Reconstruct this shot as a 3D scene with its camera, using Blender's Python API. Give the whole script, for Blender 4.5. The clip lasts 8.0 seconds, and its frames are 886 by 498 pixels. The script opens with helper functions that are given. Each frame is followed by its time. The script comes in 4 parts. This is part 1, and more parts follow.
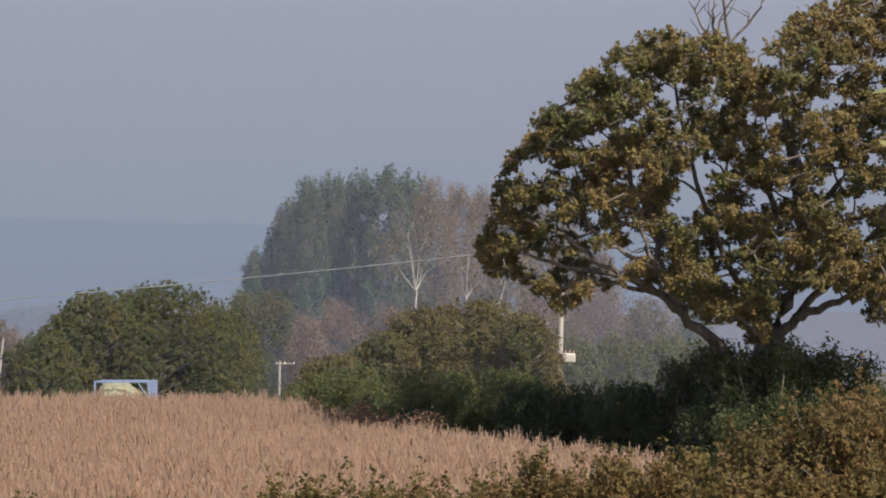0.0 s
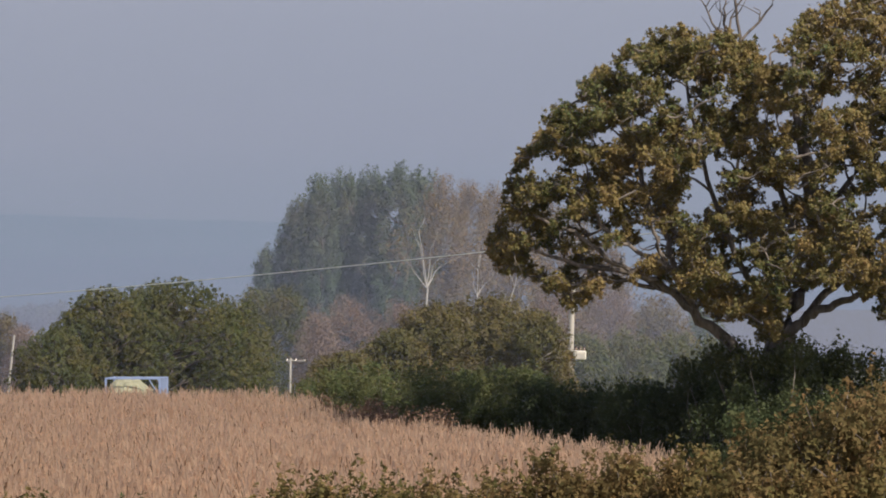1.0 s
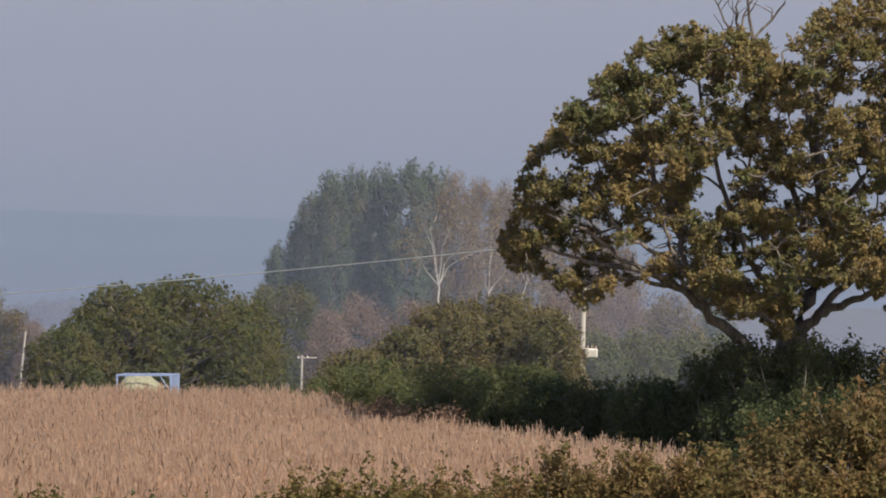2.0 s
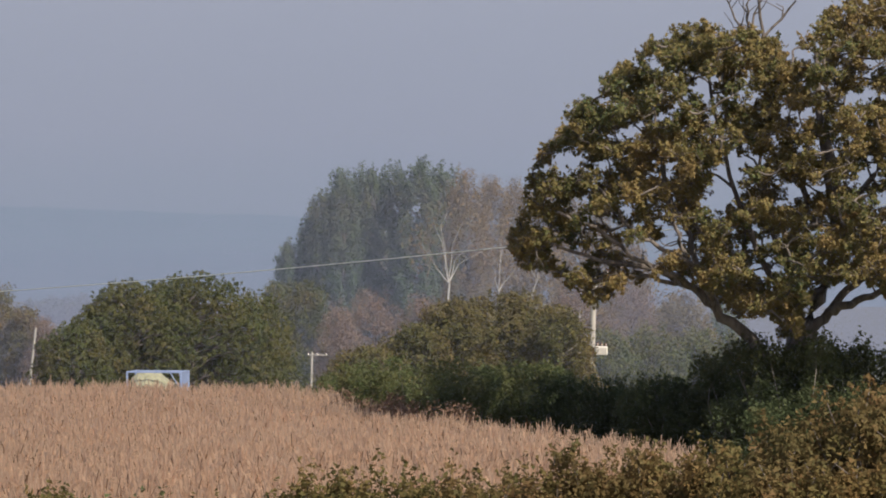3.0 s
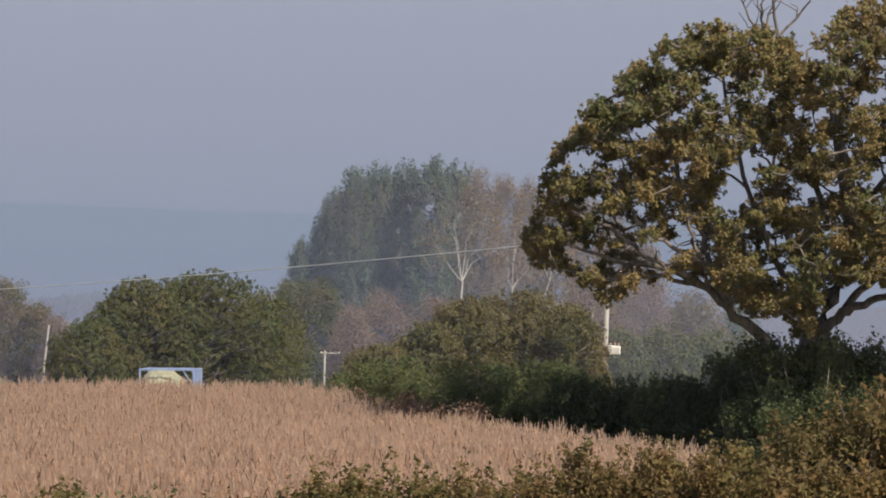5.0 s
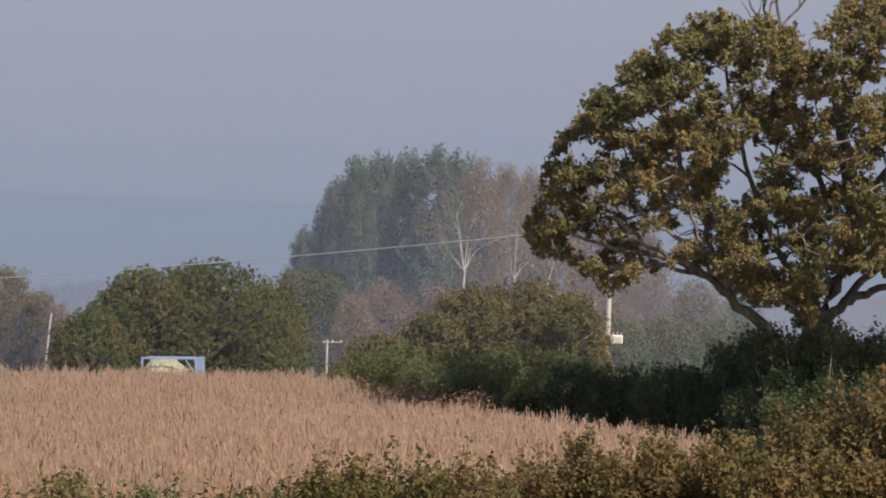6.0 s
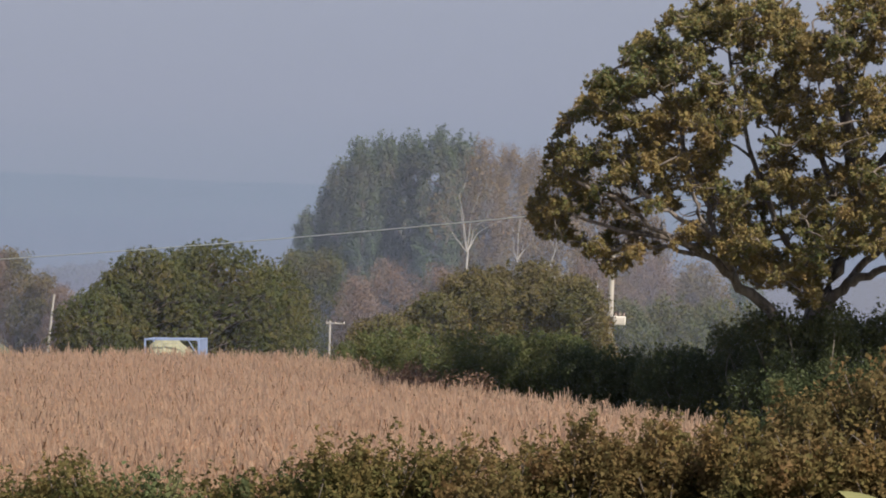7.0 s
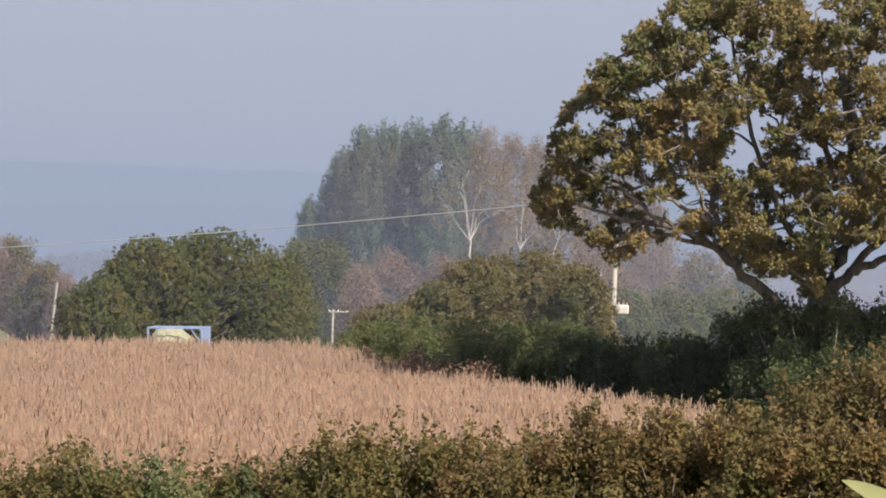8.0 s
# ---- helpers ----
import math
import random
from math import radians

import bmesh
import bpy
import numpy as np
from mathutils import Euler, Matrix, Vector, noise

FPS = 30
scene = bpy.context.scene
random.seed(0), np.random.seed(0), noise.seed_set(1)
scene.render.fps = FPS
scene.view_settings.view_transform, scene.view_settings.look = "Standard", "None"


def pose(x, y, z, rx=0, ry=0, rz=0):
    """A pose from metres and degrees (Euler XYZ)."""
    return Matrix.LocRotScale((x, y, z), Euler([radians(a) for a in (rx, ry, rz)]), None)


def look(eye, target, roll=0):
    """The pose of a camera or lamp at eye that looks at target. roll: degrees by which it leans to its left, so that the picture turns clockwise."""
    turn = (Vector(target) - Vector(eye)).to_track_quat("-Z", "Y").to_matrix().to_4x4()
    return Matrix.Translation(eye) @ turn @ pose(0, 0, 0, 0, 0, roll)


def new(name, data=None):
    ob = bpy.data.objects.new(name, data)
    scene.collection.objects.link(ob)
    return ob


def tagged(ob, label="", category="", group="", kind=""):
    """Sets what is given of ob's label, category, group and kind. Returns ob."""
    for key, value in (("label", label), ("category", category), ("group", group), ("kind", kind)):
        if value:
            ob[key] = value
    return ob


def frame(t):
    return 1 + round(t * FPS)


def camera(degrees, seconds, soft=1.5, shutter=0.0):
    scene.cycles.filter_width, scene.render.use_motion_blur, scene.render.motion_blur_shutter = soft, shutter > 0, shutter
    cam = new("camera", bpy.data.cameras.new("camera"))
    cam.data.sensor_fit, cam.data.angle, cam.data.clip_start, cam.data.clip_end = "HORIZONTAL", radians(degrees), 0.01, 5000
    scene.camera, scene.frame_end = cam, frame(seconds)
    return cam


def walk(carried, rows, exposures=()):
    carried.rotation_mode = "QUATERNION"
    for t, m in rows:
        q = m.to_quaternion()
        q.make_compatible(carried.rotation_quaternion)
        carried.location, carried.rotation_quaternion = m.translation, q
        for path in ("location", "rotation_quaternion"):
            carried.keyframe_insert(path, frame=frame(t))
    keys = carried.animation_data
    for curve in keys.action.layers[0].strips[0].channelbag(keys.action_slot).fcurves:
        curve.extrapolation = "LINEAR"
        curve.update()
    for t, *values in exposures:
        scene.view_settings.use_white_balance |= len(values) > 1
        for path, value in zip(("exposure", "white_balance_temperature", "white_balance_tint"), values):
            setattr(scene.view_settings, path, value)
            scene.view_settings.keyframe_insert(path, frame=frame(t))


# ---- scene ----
# A long lens turning on one spot: the eye stands on a rise and looks over a maize field to an oak and far woods.
EYE = 6.0
cam = camera(9.0, 8.0, soft=1.85)
TURNS = [
    (0.0, 0.0000, 0.4544, 0.000), (0.5, 0.0536, 0.4391, 0.005), (1.0, 0.1119, 0.4256, 0.069), (1.5, 0.1660, 0.4129, 0.165),
    (3.0, 0.3342, 0.3732, 0.329), (3.5, 0.3868, 0.3657, 0.391), (4.0, 0.4291, 0.3676, 0.490), (4.5, 0.4535, 0.3727, 0.533),
    (6.0, 0.4925, 0.2475, 0.636), (6.5, 0.5083, 0.1538, 0.637), (7.0, 0.5202, 0.0561, 0.658), (7.5, 0.5337, -0.0155, 0.695),
    (8.0, 0.5496, -0.0606, 0.699)]
walk(cam, [(t, pose(0, 0, EYE, 0, 0, yaw) @ pose(0, 0, 0, 90 + pitch) @ pose(0, 0, 0, 0, 0, roll)) for t, yaw, pitch, roll in TURNS],
     exposures=[(0.0, 0.11), (4.5, 0.16), (7.0, 0.19), (7.5, 0.40), (8.0, 0.58)])

# ---- sky, sun ----
SUN = Vector((0.47, -0.57, 0.64)).normalized()
world = bpy.data.worlds.new("sky")
scene.world = world
world.use_nodes = True
wn, wl = world.node_tree.nodes, world.node_tree.links
sky = wn.new("ShaderNodeTexSky")
sky.sky_type, sky.sun_disc = "NISHITA", False
sky.sun_elevation, sky.sun_rotation = math.asin(SUN.z), math.atan2(SUN.x, SUN.y)
sky.air_density, sky.dust_density = 1.2, 3.0
dim = wn.new("ShaderNodeMix")
dim.data_type, dim.blend_type = "RGBA", "MULTIPLY"
dim.inputs[0].default_value = 1.0
dim.inputs[7].default_value = (0.085, 0.085, 0.085, 1)
wl.new(sky.outputs[0], dim.inputs[6])
wco, wsep = wn.new("ShaderNodeTexCoord"), wn.new("ShaderNodeSeparateXYZ")
wl.new(wco.outputs["Generated"], wsep.inputs[0])
haze = wn.new("ShaderNodeValToRGB")          # misty air low over the land, all the way round
haze.color_ramp.interpolation = "EASE"
for i, (p, c) in enumerate(((0.0, (0.262, 0.322, 0.388)), (0.012, (0.272, 0.334, 0.400)), (0.03, (0.318, 0.350, 0.425)), (0.07, (0.345, 0.364, 0.447)))):
    e = haze.color_ramp.elements[i] if i < 2 else haze.color_ramp.elements.new(p)
    e.position, e.color = p, (*c, 1)
wl.new(wsep.outputs[2], haze.inputs[0])
fade = wn.new("ShaderNodeMapRange")
fade.inputs[1].default_value, fade.inputs[2].default_value = 0.08, 0.35
fade.inputs[3].default_value, fade.inputs[4].default_value = 1.0, 0.0
wl.new(wsep.outputs[2], fade.inputs[0])
both = wn.new("ShaderNodeMix")
both.data_type = "RGBA"
wl.new(fade.outputs[0], both.inputs[0])
wl.new(dim.outputs[2], both.inputs[6])
wl.new(haze.outputs[0], both.inputs[7])
wl.new(both.outputs[2], wn["Background"].inputs[0])
wn["Background"].inputs[1].default_value = 1.0

sun = new("sun", bpy.data.lights.new("sun", "SUN"))
sun.data.energy, sun.data.angle, sun.data.color = 5.0, radians(0.6), (1.0, 0.895, 0.745)
sun.matrix_world = look(SUN * 100, (0, 0, 0))


# ---- materials ----
def nodes_of(name):
    m = bpy.data.materials.new(name)
    m.use_nodes = True
    return m, m.node_tree.nodes, m.node_tree.links, m.node_tree.nodes["Principled BSDF"]


def ramp(n, stops):
    r = n.new("ShaderNodeValToRGB")
    for i, (p, c) in enumerate(stops):
        e = r.color_ramp.elements[i] if i < 2 else r.color_ramp.elements.new(p)
        e.position, e.color = p, (*c, 1)
    return r


def mix_rgb(n, blend="MIX"):
    x = n.new("ShaderNodeMix")
    x.data_type, x.blend_type = "RGBA", blend
    return x


def leaf_material(name, young, mid, old, patch=0.5, clear=0.42, rough=0.6, withered=0.0):
    """Leaves: each one takes its own tint, and patches of the crown turn together."""
    m, n, l, p = nodes_of(name)
    geo, co, no = n.new("ShaderNodeNewGeometry"), n.new("ShaderNodeTexCoord"), n.new("ShaderNodeTexNoise")
    no.inputs["Scale"].default_value, no.inputs["Detail"].default_value = patch, 3
    l.new(co.outputs["Object"], no.inputs["Vector"])
    add = n.new("ShaderNodeMath")
    add.operation = "MULTIPLY_ADD"
    add.inputs[1].default_value = 0.34
    l.new(geo.outputs["Random Per Island"], add.inputs[0])
    st = n.new("ShaderNodeMapRange")
    st.inputs[1].default_value, st.inputs[2].default_value, st.inputs[4].default_value = 0.35, 0.68, 0.5
    l.new(no.outputs[0], st.inputs[0])
    l.new(st.outputs[0], add.inputs[2])
    r = ramp(n, ((0.05, young), (0.42, mid), (0.82, old)))
    l.new(add.outputs[0], r.inputs[0])
    tint = r.outputs[0]
    if withered:                                # a few leaves have gone dark brown
        few, mx = n.new("ShaderNodeMath"), mix_rgb(n)
        few.operation, few.inputs[1].default_value = "LESS_THAN", withered
        l.new(geo.outputs["Random Per Island"], few.inputs[0])
        l.new(few.outputs[0], mx.inputs[0])
        l.new(tint, mx.inputs[6])
        mx.inputs[7].default_value = (0.17, 0.10, 0.06, 1)
        tint = mx.outputs[2]
    l.new(tint, p.inputs["Base Color"])
    p.inputs["Roughness"].default_value = rough
    p.inputs["Specular IOR Level"].default_value = 0.08
    tr, mx = n.new("ShaderNodeBsdfTranslucent"), n.new("ShaderNodeMixShader")
    l.new(tint, tr.inputs[0])
    mx.inputs[0].default_value = clear
    l.new(p.outputs[0], mx.inputs[1])
    l.new(tr.outputs[0], mx.inputs[2])
    l.new(mx.outputs[0], n["Material Output"].inputs[0])
    return m


def rough_material(name, dark, light, scale=6.0, stretch=(1, 1, 0.2), rough=0.85, bump=0.4, metal=0.0):
    """Bark, wood, soil, paint: two scales of stain over a base, with fine relief."""
    m, n, l, p = nodes_of(name)
    co, mp, a, b = (n.new("ShaderNode" + k) for k in ("TexCoord", "Mapping", "TexNoise", "TexNoise"))
    mp.inputs["Scale"].default_value = stretch
    l.new(co.outputs["Object"], mp.inputs[0])
    a.inputs["Scale"].default_value, b.inputs["Scale"].default_value = scale, scale * 0.13
    a.inputs["Detail"].default_value = 6
    for q in (a, b):
        l.new(mp.outputs[0], q.inputs["Vector"])
    half = n.new("ShaderNodeMath")
    half.operation = "MULTIPLY_ADD"
    half.inputs[1].default_value = 0.6
    l.new(a.outputs[0], half.inputs[0])
    small = n.new("ShaderNodeMath")
    small.operation = "MULTIPLY"
    small.inputs[1].default_value = 0.4
    l.new(b.outputs[0], small.inputs[0])
    l.new(small.outputs[0], half.inputs[2])
    r = ramp(n, ((0.32, dark), (0.68, light)))
    l.new(half.outputs[0], r.inputs[0])
    l.new(r.outputs[0], p.inputs["Base Color"])
    p.inputs["Roughness"].default_value, p.inputs["Metallic"].default_value = rough, metal
    bu = n.new("ShaderNodeBump")
    bu.inputs["Strength"].default_value, bu.inputs["Distance"].default_value = bump, 0.03
    l.new(a.outputs[0], bu.inputs["Height"])
    l.new(bu.outputs[0], p.inputs["Normal"])
    return m


OAK_LEAF = leaf_material("oak_leaf", (0.108, 0.136, 0.061), (0.238, 0.190, 0.082), (0.308, 0.208, 0.100), 0.4, 0.30)
DOME_LEAF = leaf_material("dark_oak_leaf", (0.095, 0.126, 0.056), (0.141, 0.147, 0.063), (0.210, 0.162, 0.073), 0.4)
BUSH_LEAF = leaf_material("turning_leaf", (0.112, 0.122, 0.056), (0.190, 0.160, 0.074), (0.245, 0.166, 0.084), 0.35)
# sunlight put into the colour: lighter leaf for the hedge's sunny stretch
LIT_OLIVE_LEAF = leaf_material("lit_olive_hedge_leaf", (0.095, 0.128, 0.060), (0.135, 0.152, 0.070), (0.195, 0.172, 0.080), 0.8)
# green of holly and sallow; on the hawthorn, darkened for the oak's shade
GREEN_OR_SHADED_LEAF = leaf_material("green_or_shaded_leaf", (0.066, 0.090, 0.046), (0.090, 0.107, 0.053), (0.128, 0.118, 0.056), 0.5)
NEAR_LEAF = leaf_material("near_hedge_leaf", (0.096, 0.104, 0.042), (0.176, 0.142, 0.060), (0.250, 0.152, 0.068), 0.7)
RUST_LEAF = leaf_material("rusty_hedge_leaf", (0.120, 0.112, 0.052), (0.185, 0.138, 0.064), (0.240, 0.140, 0.072), 0.8)
TEAL_LEAF = leaf_material("sallow_leaf", (0.122, 0.160, 0.078), (0.164, 0.178, 0.086), (0.220, 0.188, 0.092), 0.6)
POPLAR_LEAF = leaf_material("poplar_leaf", (0.105, 0.165, 0.096), (0.135, 0.170, 0.098), (0.200, 0.168, 0.106), 0.12)
BROWN_LEAF = leaf_material("autumn_leaf", (0.195, 0.182, 0.088), (0.250, 0.186, 0.096), (0.285, 0.182, 0.104), 0.15)
PINK_LEAF = leaf_material("bare_twig", (0.24, 0.19, 0.165), (0.28, 0.215, 0.18), (0.32, 0.22, 0.17), 0.2)
BRIGHT_LEAF = leaf_material("lime_leaf", (0.26, 0.28, 0.12), (0.34, 0.34, 0.17), (0.4, 0.38, 0.2), 6.0, 0.45)
MAIZE = leaf_material("dry_maize", (0.62, 0.440, 0.325), (0.700, 0.508, 0.380), (0.745, 0.558, 0.430), 0.3, 0.75, 0.85, 0.04)
OAK_BARK = rough_material("oak_bark", (0.045, 0.038, 0.036), (0.24, 0.205, 0.185), 9.0, bump=0.8)
GREY_BARK = rough_material("grey_bark", (0.09, 0.08, 0.07), (0.24, 0.21, 0.19), 7.0)
PALE_BARK = rough_material("pale_bark", (0.38, 0.36, 0.33), (0.72, 0.70, 0.66), 4.0)
DOCK_SEED = leaf_material("dock_seed", (0.15, 0.098, 0.078), (0.20, 0.13, 0.098), (0.25, 0.165, 0.12), 1.5, 0.3)
DEAD_WEED = rough_material("dead_weed", (0.13, 0.085, 0.066), (0.27, 0.175, 0.13), 5.0)
POLE_WOOD = rough_material("bleached_pole_wood", (0.30, 0.28, 0.26), (0.50, 0.47, 0.43), 8.0, (1, 1, 0.08))
IRON = rough_material("galvanised_iron", (0.20, 0.21, 0.22), (0.40, 0.41, 0.42), 12.0, (1, 1, 1), 0.5, 0.1, 0.7)
TANK_PAINT = rough_material("pale_tank_paint", (0.52, 0.49, 0.45), (0.72, 0.69, 0.65), 3.0, (1, 1, 0.5), 0.5, 0.05)
CERAMIC = rough_material("brown_ceramic", (0.06, 0.03, 0.02), (0.12, 0.06, 0.04), 5.0, (1, 1, 1), 0.25, 0.05)
WIRE = rough_material("weathered_wire", (0.64, 0.66, 0.66), (0.80, 0.82, 0.81), 1.0, (1, 1, 1), 0.5, 0.0, 0.0)
BLUE_PAINT = rough_material("faded_blue_paint", (0.17, 0.23, 0.42), (0.28, 0.35, 0.56), 2.0, (1, 1, 1), 0.5, 0.05)
SILAGE = rough_material("chopped_maize", (0.22, 0.22, 0.15), (0.36, 0.355, 0.255), 14.0, (1, 1, 1), 0.9, 1.0)
RUBBER = rough_material("tyre_rubber", (0.015, 0.015, 0.015), (0.04, 0.037, 0.034), 10.0, (1, 1, 1), 0.9, 0.3)
GROUND = rough_material("meadow_soil", (0.065, 0.075, 0.028), (0.14, 0.125, 0.06), 0.9, (1, 1, 1), 0.95, 1.0)


def haze_strip_material(tone):
    """Pale blue for the haze strips: scatters the light that falls on them, forwards and back."""
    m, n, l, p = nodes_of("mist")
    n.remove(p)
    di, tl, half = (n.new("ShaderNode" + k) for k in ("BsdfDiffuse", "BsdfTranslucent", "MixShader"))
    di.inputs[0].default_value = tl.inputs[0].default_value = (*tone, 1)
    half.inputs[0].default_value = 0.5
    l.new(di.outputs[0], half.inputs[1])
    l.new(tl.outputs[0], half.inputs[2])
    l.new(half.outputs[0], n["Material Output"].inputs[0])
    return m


# ---- mesh helpers ----
def mesh_of(name, verts, faces, material, smooth=False):
    """A mesh from arrays: verts (n, 3), faces (m, k)."""
    verts, faces = np.asarray(verts, np.float32), np.asarray(faces, np.int32)
    me, k = bpy.data.meshes.new(name), faces.shape[1]
    me.vertices.add(len(verts))
    me.vertices.foreach_set("co", verts.ravel())
    me.loops.add(faces.size)
    me.loops.foreach_set("vertex_index", faces.ravel())
    me.polygons.add(len(faces))
    me.polygons.foreach_set("loop_start", np.arange(len(faces), dtype=np.int32) * k)
    me.polygons.foreach_set("use_smooth", np.full(len(faces), smooth))
    me.update(calc_edges=True)
    me.materials.append(material)
    return me


def array_part(name, verts, faces, material, parent, label="", smooth=False):
    ob = new(name, mesh_of(name, verts, faces, material, smooth))
    ob.parent = parent
    return tagged(ob, label)


def part(name, bm, material, parent, label="", smooth=False):
    me = bpy.data.meshes.new(name)
    for f in bm.faces:
        f.smooth = smooth
    bm.to_mesh(me)
    bm.free()
    me.materials.append(material)
    ob = new(name, me)
    ob.parent = parent
    return tagged(ob, label)


def thing(name, x, y, z, label, category, group="", kind="", turn=0.0):
    ob = new(name)
    ob.matrix_world = pose(x, y, z, 0, 0, turn)
    return tagged(ob, label, category, group, kind)


def unit(v):
    return v / np.maximum(np.linalg.norm(v, axis=-1, keepdims=True), 1e-9)


def tube(points, radii, sides=7):
    """A tapered tube along points: verts and quads."""
    pts, radii = np.asarray(points, float), np.asarray(radii, float)
    d = unit(np.gradient(pts, axis=0))
    ref = np.where(np.abs(d[:, 2:3]) > 0.9, (1.0, 0, 0), (0, 0, 1.0))
    u = unit(np.cross(d, ref))
    w = np.cross(d, u)
    a = np.arange(sides) * 2 * np.pi / sides
    v = pts[:, None] + radii[:, None, None] * (np.cos(a)[None, :, None] * u[:, None] + np.sin(a)[None, :, None] * w[:, None])
    n = len(pts)
    i, j = np.meshgrid(np.arange(n - 1), np.arange(sides), indexing="ij")
    f = np.stack([i * sides + j, i * sides + (j + 1) % sides, (i + 1) * sides + (j + 1) % sides, (i + 1) * sides + j], -1).reshape(-1, 4)
    return v.reshape(-1, 3), f


def join(pieces):
    vs, fs, k = [], [], 0
    for v, f in pieces:
        vs.append(v)
        fs.append(f + k)
        k += len(v)
    return np.concatenate(vs), np.concatenate(fs)


def bent(rng, a, b, sag=0.12, n=8):
    """A wandering line from a to b, as a branch grows."""
    a, b = np.asarray(a, float), np.asarray(b, float)
    s = np.linspace(0, 1, n)[:, None]
    size = np.linalg.norm(b - a)
    off = rng.normal(0, sag * size, 3)
    off2 = rng.normal(0, sag * 0.6 * size, 3)
    kink = np.cumsum(rng.normal(0, 0.025 * size, (n, 3)), 0) * np.sin(np.pi * s)
    return a + (b - a) * s + off * np.sin(np.pi * s) + off2 * np.sin(2 * np.pi * s) * 0.5 + kink


def leaves(rng, pads, count, size, spray=0.35, spread=0.16, twigs=22, up=0.35, fill=0.75, small=False, soft=0.85):
    """Leaves in sprays: every pad (x, y, z, rx, ry, rz) carries twigs near its skin, every twig its leaves. Verts and triangles."""
    pads = np.asarray(pads, float)
    area = (pads[:, 3] * pads[:, 5])
    n_tw = np.maximum(4, (twigs * area / area.mean()).astype(int))
    pad = np.repeat(np.arange(len(pads)), n_tw)
    d = unit(rng.normal(size=(len(pad), 3)))
    rr = fill + (1 - fill) * rng.random(len(pad)) - 0.45 * rng.random(len(pad)) ** 3
    tip = pads[pad, :3] + d * rr[:, None] * pads[pad, 3:]
    axis = unit(d + rng.normal(0, 0.45, d.shape) + np.array((0, 0, up)))
    tw = rng.integers(0, len(pad), count)
    s = rng.random(count)
    scale = spray * (0.6 + 0.8 * rng.random(len(pad)))
    c = tip[tw] + axis[tw] * (s - 0.35)[:, None] * scale[tw][:, None] + rng.normal(0, 1, (count, 3)) * (spread * (1.15 - 0.8 * s))[:, None]
    nrm = unit(d[tw] * 0.9 + rng.normal(0, soft, (count, 3)) + np.array((0, 0, 0.35)))
    t = unit(np.cross(nrm, rng.normal(size=(count, 3))))
    b = np.cross(nrm, t)
    ln = size * (0.65 + 0.7 * rng.random(count))[:, None]
    wd = ln * (0.28 + 0.12 * rng.random(count))[:, None]
    if small:                                   # far-off leaves: one pointed blade each
        v = np.stack([c - t * ln * 0.4 - b * wd, c - t * ln * 0.4 + b * wd + nrm * wd * 0.4, c + t * ln * 0.6], 1).reshape(-1, 3)
        return v, np.arange(count * 3).reshape(-1, 3)
    v = np.stack([c - t * ln * 0.5, c + b * wd + nrm * wd * 0.35, c + t * ln * 0.5, c - b * wd + nrm * wd * 0.35], 1).reshape(-1, 3)
    k = np.arange(count)[:, None] * 4
    f = np.concatenate([k + (0, 1, 2), k + (0, 2, 3)], 1).reshape(-1, 3)
    return v, f


# ---- the lie of the land ----
def smooth(a, b, x):
    s = np.clip((x - a) / (b - a), 0, 1)
    return s * s * (3 - 2 * s)


def land(x, y):
    """Height of the ground: a rise under the eye, a level field, a dip behind it and a far plain."""
    z = 0.2 + 4.2 * (1 - smooth(8, 78, y)) - 7.2 * smooth(215, 450, y) + 3.0 * smooth(480, 620, y) - 1.0 * smooth(700, 1500, y)
    return z + 0.12 * np.sin(x * 0.11 + 1.3) * np.sin(y * 0.07) + 0.4 * smooth(300, 500, y) * np.sin(x * 0.02 + y * 0.011) + 2.4 * np.exp(-((x + 56) / 20) ** 2 - ((y - 560) / 45) ** 2) + 7.7 * np.exp(-((x + 42) / 9) ** 2 - ((y - 425) / 28) ** 2)


def ground_z(x, y):
    return float(land(np.float64(x), np.float64(y)))


def build_ground():
    near = np.arange(-60, 61, 2.0)
    side = np.concatenate([np.geomspace(64, 4900, 34)])
    xs = np.concatenate([-side[::-1], near, side])
    ys = np.concatenate([-np.geomspace(10, 1500, 14)[::-1], np.arange(-5, 240, 2.5), np.geomspace(242, 4900, 70)])
    gx, gy = np.meshgrid(xs, ys)
    v = np.stack([gx, gy, land(gx, gy)], -1).reshape(-1, 3)
    w = len(xs)
    i, j = np.meshgrid(np.arange(len(ys) - 1), np.arange(w - 1), indexing="ij")
    k = i * w + j
    f = np.stack([k, k + 1, k + w + 1, k + w], -1).reshape(-1, 4)
    ob = new("ground", mesh_of("ground", v, f, GROUND, True))
    tagged(ob, "rough meadow and bare soil rolling away into haze", "ground", kind="structure")


build_ground()


